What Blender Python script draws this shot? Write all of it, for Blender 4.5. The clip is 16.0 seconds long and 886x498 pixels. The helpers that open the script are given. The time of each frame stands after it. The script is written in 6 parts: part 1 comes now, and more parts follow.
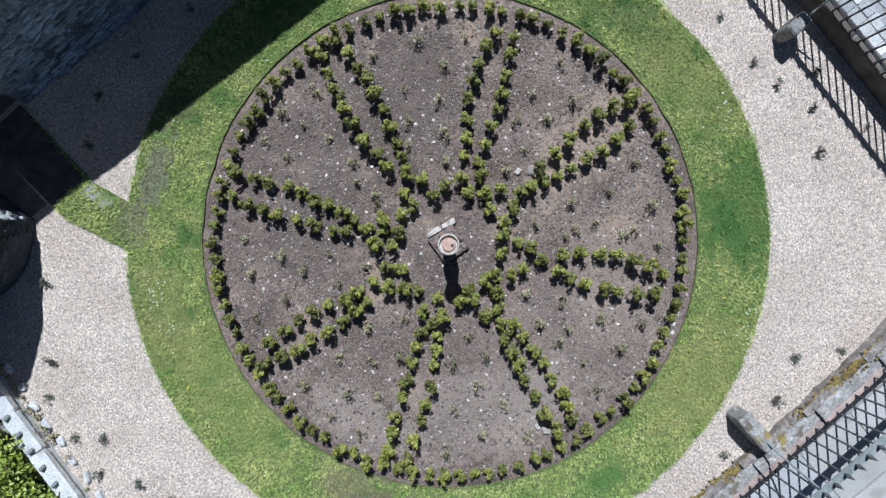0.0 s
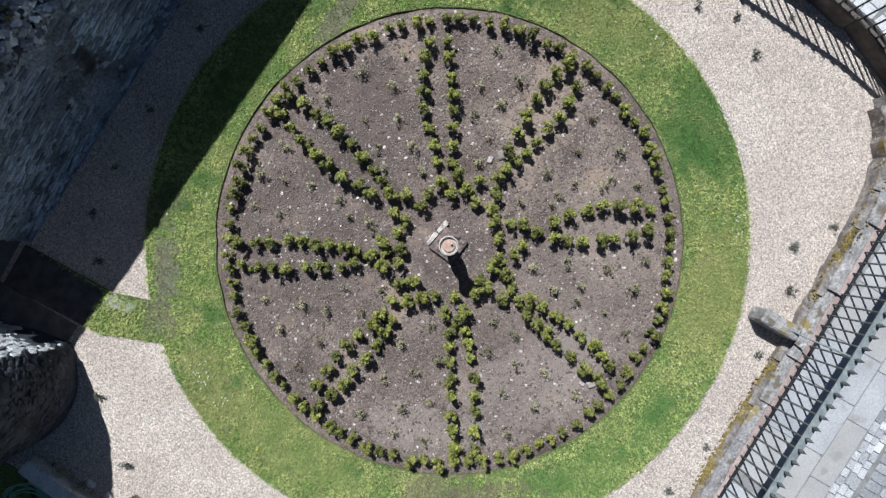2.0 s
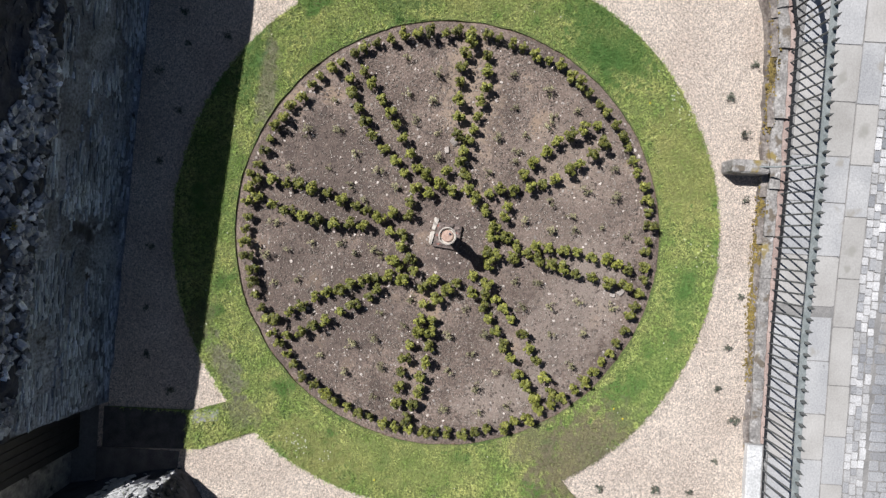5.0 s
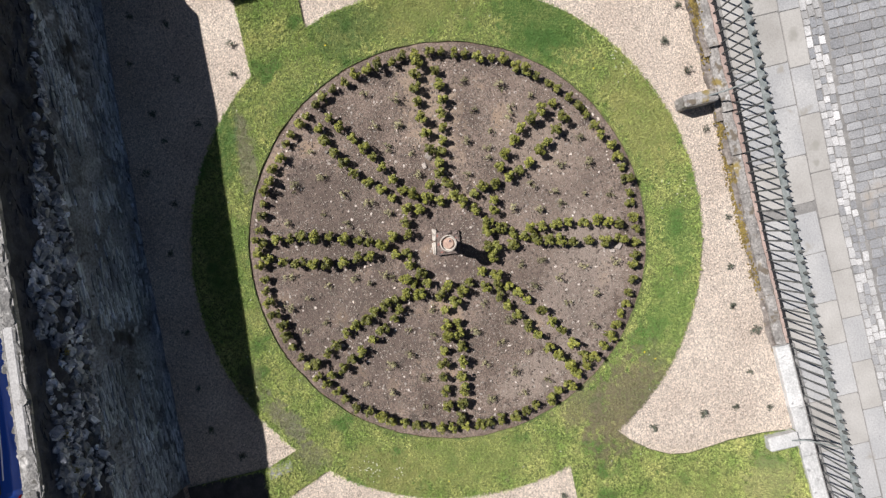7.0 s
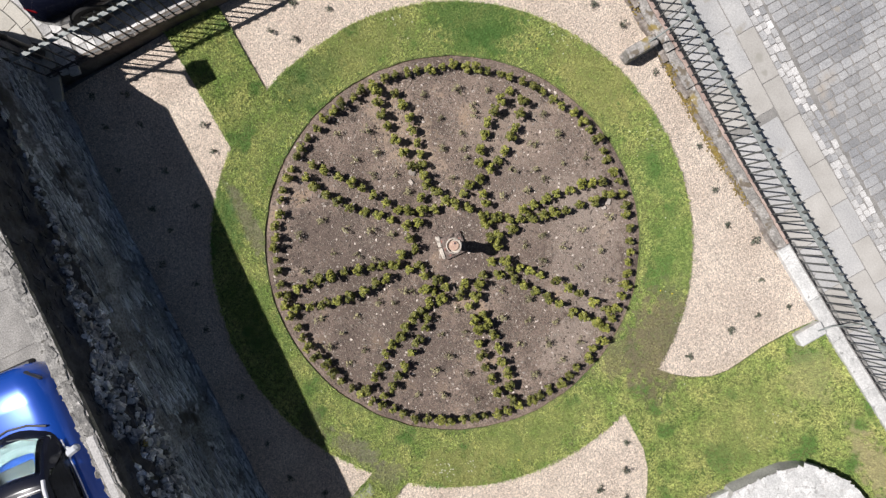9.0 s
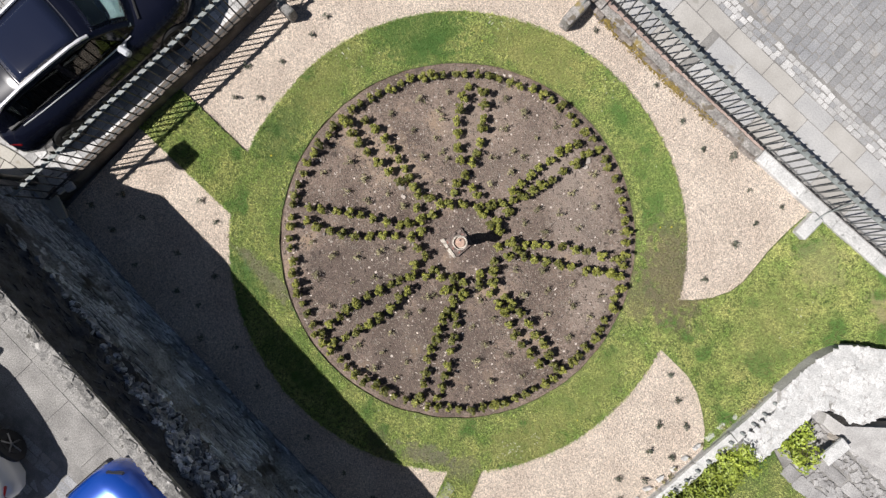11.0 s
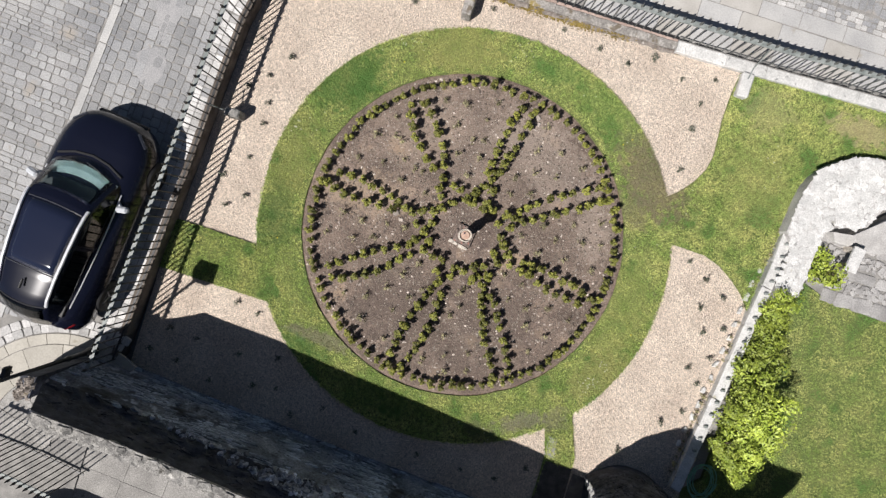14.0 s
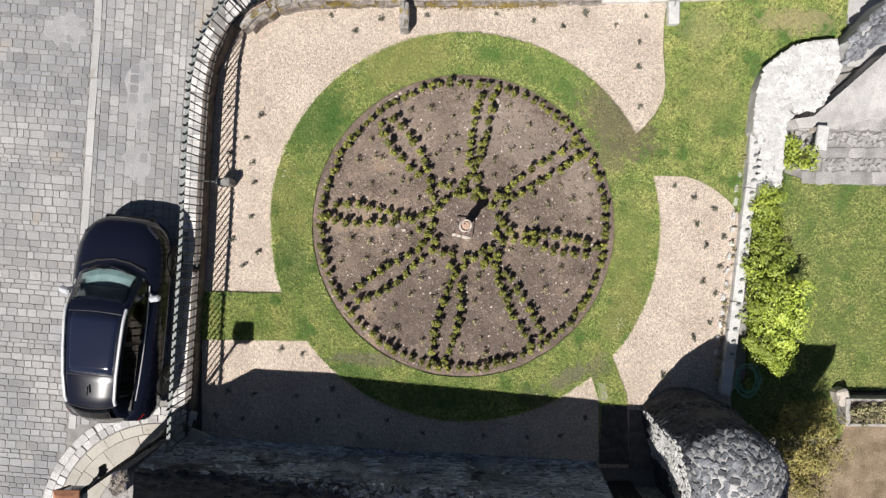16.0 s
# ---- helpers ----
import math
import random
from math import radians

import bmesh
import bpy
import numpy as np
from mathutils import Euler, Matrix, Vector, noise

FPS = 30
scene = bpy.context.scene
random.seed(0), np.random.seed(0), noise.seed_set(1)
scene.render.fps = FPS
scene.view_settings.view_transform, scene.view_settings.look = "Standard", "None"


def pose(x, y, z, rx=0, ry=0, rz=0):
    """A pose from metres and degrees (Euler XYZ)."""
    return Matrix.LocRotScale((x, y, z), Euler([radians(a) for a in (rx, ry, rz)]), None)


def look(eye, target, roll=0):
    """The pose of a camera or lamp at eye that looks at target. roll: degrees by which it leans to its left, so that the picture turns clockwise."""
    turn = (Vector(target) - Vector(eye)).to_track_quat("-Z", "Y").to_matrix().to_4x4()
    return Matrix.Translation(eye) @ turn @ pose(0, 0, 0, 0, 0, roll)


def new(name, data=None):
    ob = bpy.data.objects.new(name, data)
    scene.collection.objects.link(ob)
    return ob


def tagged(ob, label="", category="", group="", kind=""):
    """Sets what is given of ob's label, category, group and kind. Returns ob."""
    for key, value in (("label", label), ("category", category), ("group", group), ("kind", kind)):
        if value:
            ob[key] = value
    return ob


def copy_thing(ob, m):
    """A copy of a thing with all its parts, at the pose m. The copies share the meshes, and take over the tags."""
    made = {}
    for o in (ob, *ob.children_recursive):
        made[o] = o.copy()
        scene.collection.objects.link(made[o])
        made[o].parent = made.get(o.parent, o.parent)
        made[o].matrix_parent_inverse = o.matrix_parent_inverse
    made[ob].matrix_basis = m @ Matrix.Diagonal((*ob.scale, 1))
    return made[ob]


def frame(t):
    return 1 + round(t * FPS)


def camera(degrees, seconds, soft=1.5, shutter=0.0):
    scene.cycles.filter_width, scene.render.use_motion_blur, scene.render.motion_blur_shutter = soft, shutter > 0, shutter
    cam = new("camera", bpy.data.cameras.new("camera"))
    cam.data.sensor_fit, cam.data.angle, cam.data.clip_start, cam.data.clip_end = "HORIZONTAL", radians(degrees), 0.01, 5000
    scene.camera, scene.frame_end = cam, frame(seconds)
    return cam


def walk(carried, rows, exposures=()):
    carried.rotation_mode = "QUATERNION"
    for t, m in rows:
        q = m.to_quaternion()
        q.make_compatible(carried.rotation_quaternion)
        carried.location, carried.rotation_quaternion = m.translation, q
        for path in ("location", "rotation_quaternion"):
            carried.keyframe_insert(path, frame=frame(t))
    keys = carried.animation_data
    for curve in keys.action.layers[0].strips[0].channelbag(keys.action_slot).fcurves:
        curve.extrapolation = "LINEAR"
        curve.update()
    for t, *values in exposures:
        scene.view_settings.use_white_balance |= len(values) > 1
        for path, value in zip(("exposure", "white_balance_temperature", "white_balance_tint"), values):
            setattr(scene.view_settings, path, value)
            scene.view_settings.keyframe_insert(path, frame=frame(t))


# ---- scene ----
cam = camera(70.0, 16.0, 1.4)

PATH = [
    (0, pose(-0.018, -0.072, 8.459, -1.12, 0.36, 137.74)),
    (0.5, pose(-0.043, -0.093, 8.572, -1.12, 0.36, 133.26)),
    (1, pose(-0.074, -0.080, 8.698, -1.12, 0.36, 128.81)),
    (1.5, pose(-0.086, -0.074, 8.838, -1.12, 0.36, 124.31)),
    (2, pose(-0.059, -0.066, 8.966, -1.12, 0.36, 119.84)),
    (2.5, pose(-0.044, -0.038, 9.098, -1.12, 0.36, 115.43)),
    (3, pose(-0.007, -0.029, 9.254, -1.12, 0.36, 110.94)),
    (3.5, pose(0.033, -0.017, 9.421, -1.12, 0.36, 106.56)),
    (4, pose(0.047, -0.009, 9.563, -1.12, 0.36, 102.15)),
    (6.5, pose(-0.028, 0.015, 10.365, -1.12, 0.36, 80.72)),
    (7, pose(-0.072, 0.013, 10.534, -1.12, 0.36, 76.48)),
    (7.5, pose(-0.114, 0.006, 10.704, -1.12, 0.36, 72.24)),
    (8, pose(-0.136, -0.008, 10.858, -1.12, 0.36, 67.99)),
    (8.5, pose(-0.138, -0.020, 11.030, -1.12, 0.36, 63.77)),
    (9, pose(-0.153, -0.013, 11.180, -1.12, 0.36, 59.81)),
    (11.5, pose(-0.206, -0.079, 11.956, -1.12, 0.36, 38.91)),
    (12, pose(-0.207, -0.084, 12.144, -1.12, 0.36, 34.65)),
    (12.5, pose(-0.232, -0.098, 12.351, -1.12, 0.36, 30.44)),
    (13, pose(-0.253, -0.101, 12.553, -1.12, 0.36, 26.22)),
    (13.5, pose(-0.272, -0.095, 12.780, -1.12, 0.36, 21.95)),
    (14, pose(-0.296, -0.122, 13.000, -1.12, 0.36, 17.69)),
    (14.5, pose(-0.308, -0.127, 13.221, -1.12, 0.36, 13.31)),
    (15, pose(-0.327, -0.145, 13.440, -1.12, 0.36, 8.96)),
    (15.5, pose(-0.333, -0.187, 13.646, -1.12, 0.36, 4.58)),
    (16, pose(-0.354, -0.219, 13.858, -1.12, 0.36, 0.21)),
]
walk(cam, PATH, [(0.0, 0.13, 5250, 8), (2.0, 0.15, 5500, 9), (4.0, 0.17, 5800, 11), (7.0, 0.2, 6200, 13), (13.5, 0.19, 6320, 12), (16.0, 0.25, 6400, 12)])

# world and sun
SUN_EL, SUN_AZ = 56.0, 216.2
world = bpy.data.worlds.new("world")
scene.world = world
world.use_nodes = True
wn = world.node_tree.nodes
sky = wn.new("ShaderNodeTexSky")
sky.sky_type, sky.sun_disc = "NISHITA", False
sky.sun_elevation, sky.sun_rotation = radians(SUN_EL), radians(SUN_AZ)
wn["Background"].inputs["Strength"].default_value = 0.0300
world.node_tree.links.new(sky.outputs[0], wn["Background"].inputs[0])
sun = new("sun", bpy.data.lights.new("sun", "SUN"))
sun.data.energy, sun.data.angle, sun.data.color = 5.35, radians(0.53), (1.0, 0.95, 0.88)
sun.matrix_world = look((-13.2, -18.05, 33.16), (0, 0, 0))

# ---------------------------------------------------------------- materials


def mat(name, c1, c2, scale=6.0, rough=0.85, bump=0.3, fine=60.0, metal=0.0, vary=0.0, cells=0.0, spots=None, fine_mix=0.5, grain=0.34, warp=0.0):
    """Two-scale procedural surface. vary: brightness change from object to object; cells: size of grains; spots: (colour, scale, threshold)."""
    m = bpy.data.materials.new(name)
    m.use_nodes = True
    n, l = m.node_tree.nodes, m.node_tree.links
    b = n["Principled BSDF"]
    b.inputs["Roughness"].default_value, b.inputs["Metallic"].default_value = rough, metal
    co = n.new("ShaderNodeNewGeometry")
    big = n.new("ShaderNodeTexNoise")
    big.inputs["Scale"].default_value, big.inputs["Detail"].default_value = scale, 6
    sm = n.new("ShaderNodeTexNoise")
    sm.inputs["Scale"].default_value, sm.inputs["Detail"].default_value = fine, 3
    for t in (big, sm):
        l.new(co.outputs["Position"], t.inputs["Vector"])
    ramp = n.new("ShaderNodeValToRGB")
    ramp.color_ramp.elements[0].position, ramp.color_ramp.elements[1].position = 0.33, 0.67
    ramp.color_ramp.elements[0].color, ramp.color_ramp.elements[1].color = (*c1, 1), (*c2, 1)
    l.new(big.outputs[0], ramp.inputs[0])
    hsv = n.new("ShaderNodeHueSaturation")
    l.new(ramp.outputs[0], hsv.inputs["Color"])
    val = n.new("ShaderNodeMapRange")
    val.inputs[1].default_value, val.inputs[2].default_value = 0.25, 0.75
    val.inputs[3].default_value, val.inputs[4].default_value = 1 - fine_mix * 0.5, 1 + fine_mix * 0.5
    height = sm.outputs[0]
    l.new(sm.outputs[0], val.inputs[0])
    value = val.outputs[0]
    if cells:
        vo = n.new("ShaderNodeTexVoronoi")
        vo.inputs["Scale"].default_value = 1 / cells
        warped = n.new("ShaderNodeVectorMath")
        warped.operation = "MULTIPLY_ADD"
        warped.inputs[1].default_value = (warp, warp, warp)
        wno = n.new("ShaderNodeTexNoise")
        wno.inputs["Scale"].default_value, wno.inputs["Detail"].default_value = 0.5 / cells, 1
        l.new(co.outputs["Position"], wno.inputs["Vector"])
        l.new(wno.outputs["Color"], warped.inputs[0])
        l.new(co.outputs["Position"], warped.inputs[2])
        l.new(warped.outputs[0], vo.inputs["Vector"])
        sep = n.new("ShaderNodeSeparateColor")
        l.new(vo.outputs["Color"], sep.inputs[0])
        mr = n.new("ShaderNodeMapRange")
        mr.inputs[3].default_value, mr.inputs[4].default_value = 0.96 - grain, 0.96 + grain
        l.new(sep.outputs[0], mr.inputs[0])
        mul = n.new("ShaderNodeMath")
        mul.operation = "MULTIPLY"
        l.new(mr.outputs[0], mul.inputs[0])
        l.new(value, mul.inputs[1])
        value = mul.outputs[0]
        inv = n.new("ShaderNodeMath")
        inv.operation = "SUBTRACT"
        inv.inputs[0].default_value = 1.0
        l.new(vo.outputs["Distance"], inv.inputs[1])
        height = inv.outputs[0]
    if vary:
        oi = n.new("ShaderNodeObjectInfo")
        mr2 = n.new("ShaderNodeMapRange")
        mr2.inputs[3].default_value, mr2.inputs[4].default_value = 1 - vary, 1 + vary
        l.new(oi.outputs["Random"], mr2.inputs[0])
        geo = n.new("ShaderNodeNewGeometry")
        mr3 = n.new("ShaderNodeMapRange")
        mr3.inputs[3].default_value, mr3.inputs[4].default_value = 1 - vary, 1 + vary
        l.new(geo.outputs["Random Per Island"], mr3.inputs[0])
        for r in (mr2, mr3):
            mul2 = n.new("ShaderNodeMath")
            mul2.operation = "MULTIPLY"
            l.new(r.outputs[0], mul2.inputs[0])
            l.new(value, mul2.inputs[1])
            value = mul2.outputs[0]
    l.new(value, hsv.inputs["Value"])
    colour = hsv.outputs[0]
    for sc, ss, th in spots or ():
        no = n.new("ShaderNodeTexNoise")
        no.inputs["Scale"].default_value, no.inputs["Detail"].default_value = ss, 5
        l.new(co.outputs["Position"], no.inputs["Vector"])
        rr = n.new("ShaderNodeValToRGB")
        rr.color_ramp.elements[0].position, rr.color_ramp.elements[1].position = th, th + 0.07
        l.new(no.outputs[0], rr.inputs[0])
        mx = n.new("ShaderNodeMix")
        mx.data_type = "RGBA"
        l.new(rr.outputs[0], mx.inputs["Factor"])
        l.new(colour, mx.inputs["A"])
        mx.inputs["B"].default_value = (*sc, 1)
        colour = mx.outputs["Result"]
    l.new(colour, b.inputs["Base Color"])
    if bump:
        bp = n.new("ShaderNodeBump")
        bp.inputs["Strength"].default_value, bp.inputs["Distance"].default_value = bump, 0.02
        l.new(height, bp.inputs["Height"])
        l.new(bp.outputs[0], b.inputs["Normal"])
    return m


def plain(name, c, rough=0.5, metal=0.0, coat=0.0):
    m = bpy.data.materials.new(name)
    m.use_nodes = True
    b = m.node_tree.nodes["Principled BSDF"]
    b.inputs["Base Color"].default_value = (*c, 1)
    b.inputs["Roughness"].default_value, b.inputs["Metallic"].default_value, b.inputs["Coat Weight"].default_value = rough, metal, coat
    return m


M_GRAVEL = mat("gravel", (0.555, 0.462, 0.38), (0.68, 0.582, 0.485), 1.2, 0.95, 0.8, 70, cells=0.0135, fine_mix=0.7, grain=0.5, warp=0.045)
M_GATE_GROUND = mat("trodden_earth", (0.11, 0.098, 0.09), (0.18, 0.16, 0.145), 6, 1.0, 0.5, 50)
M_PATH_SHADE = mat("dark_earth", (0.045, 0.042, 0.042), (0.095, 0.088, 0.082), 6, 1.0, 0.5, 50)
M_LAWN = mat("lawn", (0.08, 0.12, 0.03), (0.15, 0.17, 0.055), 2.2, 0.95, 0.9, 45, fine_mix=1.5)
M_BLADE = mat("grass_blade", (0.188, 0.277, 0.062), (0.405, 0.418, 0.142), 2.6, 0.8, 0, 24, vary=0.42, fine_mix=1.1, spots=[((0.125, 0.235, 0.05), 1.5, 0.57), ((0.4, 0.37, 0.18), 4.5, 0.68), ((0.36, 0.38, 0.12), 1.1, 0.65), ((0.1, 0.195, 0.042), 9.0, 0.65), ((0.41, 0.41, 0.17), 14.0, 0.7)])


def patches(m, spots):
    """Worn or lush patches on a surface laid out in world metres: (x, y, rx, ry, turn, colour, strength)."""
    n, l = m.node_tree.nodes, m.node_tree.links
    b = n["Principled BSDF"]
    colour = b.inputs["Base Color"].links[0].from_socket
    co = n.new("ShaderNodeTexCoord")
    no = n.new("ShaderNodeTexNoise")
    no.inputs["Scale"].default_value, no.inputs["Detail"].default_value = 9.0, 6
    l.new(co.outputs["Object"], no.inputs["Vector"])
    broken = n.new("ShaderNodeMath")
    broken.operation = "MULTIPLY_ADD"
    broken.inputs[1].default_value, broken.inputs[2].default_value = 2.6, -0.8
    l.new(no.outputs[0], broken.inputs[0])
    for x, y, rx, ry, turn, c, strength in spots:
        mp = n.new("ShaderNodeMapping")
        mp.vector_type = "TEXTURE"
        mp.inputs["Location"].default_value = (x, y, 0)
        mp.inputs["Rotation"].default_value = (0, 0, radians(turn))
        mp.inputs["Scale"].default_value = (rx, ry, 50)
        l.new(co.outputs["Object"], mp.inputs["Vector"])
        ln = n.new("ShaderNodeVectorMath")
        ln.operation = "LENGTH"
        l.new(mp.outputs[0], ln.inputs[0])
        ad = n.new("ShaderNodeMath")
        ad.operation = "ADD"
        l.new(ln.outputs["Value"], ad.inputs[0])
        l.new(broken.outputs[0], ad.inputs[1])
        mr = n.new("ShaderNodeMapRange")
        mr.inputs[1].default_value, mr.inputs[2].default_value = 1.25, 1.75
        mr.inputs[3].default_value, mr.inputs[4].default_value = strength, 0.0
        l.new(ad.outputs[0], mr.inputs[0])
        mx = n.new("ShaderNodeMix")
        mx.data_type = "RGBA"
        l.new(mr.outputs[0], mx.inputs["Factor"])
        l.new(colour, mx.inputs["A"])
        mx.inputs["B"].default_value = (*c, 1)
        colour = mx.outputs["Result"]
    l.new(colour, b.inputs["Base Color"])


LAWN_PATCHES = [
    (-3.2, 2.35, 0.75, 0.62, 40, (0.062, 0.15, 0.028), 0.65),
    (3.32, 2.35, 0.98, 0.5, -42, (0.18, 0.14, 0.1), 0.72),
    (3.2, 1.6, 0.45, 0.3, -60, (0.19, 0.16, 0.1), 0.55),
    (2.3, -3.3, 0.5, 0.17, 28, (0.21, 0.19, 0.15), 0.65),
    (2.95, -3.05, 0.3, 0.2, 40, (0.17, 0.16, 0.12), 0.5),
    (-2.15, -2.91, 0.72, 0.14, -3, (0.21, 0.195, 0.13), 0.75),
    (-2.5, -3.2, 0.6, 0.2, -8, (0.05, 0.14, 0.026), 0.6),
    (1.6, -3.8, 0.4, 0.2, -20, (0.14, 0.13, 0.07), 0.5),
    (7.2, 4.48, 0.75, 0.25, 0, (0.4, 0.34, 0.2), 0.65),
    (-1.2, 3.6, 0.9, 0.5, 15, (0.3, 0.29, 0.1), 0.45),
    (0.8, 3.75, 0.5, 0.3, 0, (0.09, 0.19, 0.04), 0.4),
    (3.6, -0.6, 0.5, 1.2, 0, (0.25, 0.28, 0.085), 0.4),
    (3.5, -1.9, 0.7, 0.35, 60, (0.29, 0.28, 0.1), 0.45),
    (2.1, 3.3, 0.8, 0.35, -30, (0.12, 0.215, 0.045), 0.4),
    (-3.8, 0.4, 0.4, 0.9, 5, (0.25, 0.265, 0.085), 0.45),
    (-3.75, -0.8, 0.35, 0.6, 15, (0.05, 0.115, 0.026), 0.5),
    (-0.6, -3.7, 0.9, 0.35, 0, (0.12, 0.2, 0.045), 0.4),
    (5.4, 2.9, 0.6, 0.9, 20, (0.3, 0.31, 0.11), 0.35),
    (5.2, 4.3, 0.5, 0.4, 0, (0.36, 0.34, 0.17), 0.4),
]
patches(M_LAWN, LAWN_PATCHES)
patches(M_BLADE, LAWN_PATCHES)
M_SOIL = mat("soil", (0.1, 0.074, 0.06), (0.235, 0.18, 0.146), 1.3, 1.0, 0.8, 38, fine_mix=1.5, spots=[((0.29, 0.215, 0.155), 1.3, 0.6), ((0.085, 0.066, 0.056), 3.1, 0.62), ((0.34, 0.29, 0.25), 75, 0.65), ((0.045, 0.036, 0.031), 42, 0.66)])
patches(M_SOIL, [
    (-2.2, 0.25, 0.9, 0.4, 5, (0.36, 0.275, 0.2), 0.6),
    (-1.2, 1.9, 0.5, 0.7, -30, (0.3, 0.235, 0.185), 0.5),
    (2.5, 1.0, 0.35, 0.8, 15, (0.33, 0.275, 0.23), 0.45),
    (0.5, 2.3, 0.6, 0.35, 10, (0.3, 0.25, 0.21), 0.5),
    (-1.0, -1.7, 0.9, 0.6, 40, (0.095, 0.073, 0.062), 0.5),
    (1.4, -1.5, 1.1, 0.7, -40, (0.1, 0.076, 0.064), 0.55),
    (0.2, -2.2, 1.4, 0.8, 0, (0.105, 0.08, 0.068), 0.45),
    (1.2, 2.0, 1.2, 0.6, -35, (0.29, 0.245, 0.21), 0.35),
    (0.0, 1.9, 2.2, 0.9, 0, (0.27, 0.215, 0.178), 0.3),
    (0.0, 0.0, 0.6, 0.6, 0, (0.12, 0.09, 0.078), 0.5),
])
M_RIM = mat("rim_earth", (0.12, 0.078, 0.05), (0.26, 0.18, 0.12), 9, 1.0, 0.3, 60, vary=0.3)
M_STRAW = mat("dry_litter", (0.2, 0.16, 0.125), (0.66, 0.595, 0.51), 14, 0.95, 0, 40, vary=0.5)
M_CLOD = mat("soil_clod", (0.1, 0.077, 0.065), (0.24, 0.192, 0.16), 9, 1.0, 0.3, 60, vary=0.3)
M_CHIP = mat("stone_chip", (0.24, 0.21, 0.185), (0.54, 0.475, 0.42), 3, 0.9, 0.2, 40, vary=0.4)
M_LEAF = mat("box_leaf", (0.085, 0.1, 0.017), (0.26, 0.255, 0.046), 16, 0.55, 0, 30, vary=0.38)
M_TWIG = mat("twig", (0.13, 0.1, 0.07), (0.2, 0.16, 0.11), 20, 0.9, 0.2, 80)
M_SEEDLING = mat("seedling_leaf", (0.17, 0.165, 0.085), (0.38, 0.345, 0.19), 20, 0.8, 0, 30, vary=0.3)
M_GREY_LEAF = mat("grey_leaf", (0.07, 0.085, 0.06), (0.14, 0.15, 0.11), 20, 0.8, 0, 30, vary=0.3)
M_DARK_STONE = mat("dark_wall_stone", (0.19, 0.185, 0.18), (0.42, 0.4, 0.37), 10, 0.95, 0.6, 30, vary=0.35, spots=[((0.4, 0.39, 0.36), 9, 0.66), ((0.05, 0.05, 0.05), 3, 0.62)])
M_FACE = mat("wall_face", (0.085, 0.093, 0.115), (0.27, 0.3, 0.365), 1.4, 0.95, 0.6, 26, fine_mix=1.2, spots=[((0.4, 0.44, 0.53), 5, 0.6), ((0.032, 0.033, 0.038), 0.9, 0.58), ((0.035, 0.036, 0.04), 6, 0.63)])
M_SLATE = mat("slate_stone", (0.32, 0.37, 0.47), (0.7, 0.79, 0.92), 1.3, 0.9, 0.4, 40, vary=0.6, spots=[((0.045, 0.047, 0.055), 0.9, 0.6), ((0.06, 0.063, 0.072), 5, 0.64)])
M_LICHEN = mat("lichen", (0.14, 0.105, 0.04), (0.34, 0.25, 0.06), 8, 1.0, 0.4, 60, vary=0.3)
M_PAVE = mat("grey_paving", (0.2, 0.193, 0.183), (0.31, 0.3, 0.283), 2.5, 0.95, 0.4, 40, vary=0.06, fine_mix=0.8, spots=[((0.42, 0.41, 0.39), 34, 0.66), ((0.14, 0.135, 0.13), 6, 0.68)])
M_RUBBLE = mat("rubble_stone", (0.2, 0.218, 0.26), (0.7, 0.73, 0.8), 3, 0.95, 0.6, 30, vary=0.55, spots=[((0.06, 0.062, 0.075), 6, 0.64)])
M_CEMENT = mat("cement_patch", (0.28, 0.28, 0.285), (0.35, 0.345, 0.345), 2.5, 0.95, 0.2, 40)
M_COPING = mat("coping_stone", (0.13, 0.127, 0.122), (0.29, 0.28, 0.262), 9, 0.95, 0.8, 40, vary=0.3, fine_mix=0.9, spots=[((0.54, 0.52, 0.49), 4, 0.63), ((0.09, 0.085, 0.075), 9, 0.62)])
M_WHITE_STONE = mat("white_stone", (0.46, 0.46, 0.45), (0.61, 0.605, 0.59), 5, 0.9, 0.5, 40, vary=0.1, spots=[((0.28, 0.28, 0.27), 9, 0.64), ((0.36, 0.33, 0.22), 3, 0.7)])
M_KERB = mat("kerb_stone", (0.2, 0.188, 0.175), (0.37, 0.35, 0.325), 6, 0.95, 0.7, 30, vary=0.12, fine_mix=0.9, spots=[((0.15, 0.125, 0.095), 5, 0.57), ((0.26, 0.2, 0.07), 3.2, 0.63), ((0.52, 0.5, 0.48), 11, 0.63)])
M_SETT = mat("sett", (0.235, 0.24, 0.25), (0.37, 0.367, 0.363), 0.7, 0.9, 0.5, 40, vary=0.17, fine_mix=0.6, spots=[((0.34, 0.305, 0.262), 0.8, 0.62), ((0.3, 0.28, 0.25), 4, 0.67), ((0.2, 0.2, 0.2), 13, 0.66)])
M_SETT_WHITE = mat("white_sett", (0.4, 0.395, 0.385), (0.62, 0.61, 0.6), 2, 0.9, 0.4, 40, vary=0.22, fine_mix=0.6)
M_FLAG = mat("flagstone", (0.33, 0.33, 0.33), (0.43, 0.425, 0.415), 1.6, 0.9, 0.25, 40, vary=0.04, fine_mix=0.4, spots=[((0.31, 0.295, 0.265), 2.2, 0.62), ((0.25, 0.245, 0.24), 12, 0.68)])
M_JOINT = mat("joint_sand", (0.18, 0.175, 0.167), (0.28, 0.27, 0.255), 5, 1.0, 0.4, 60)
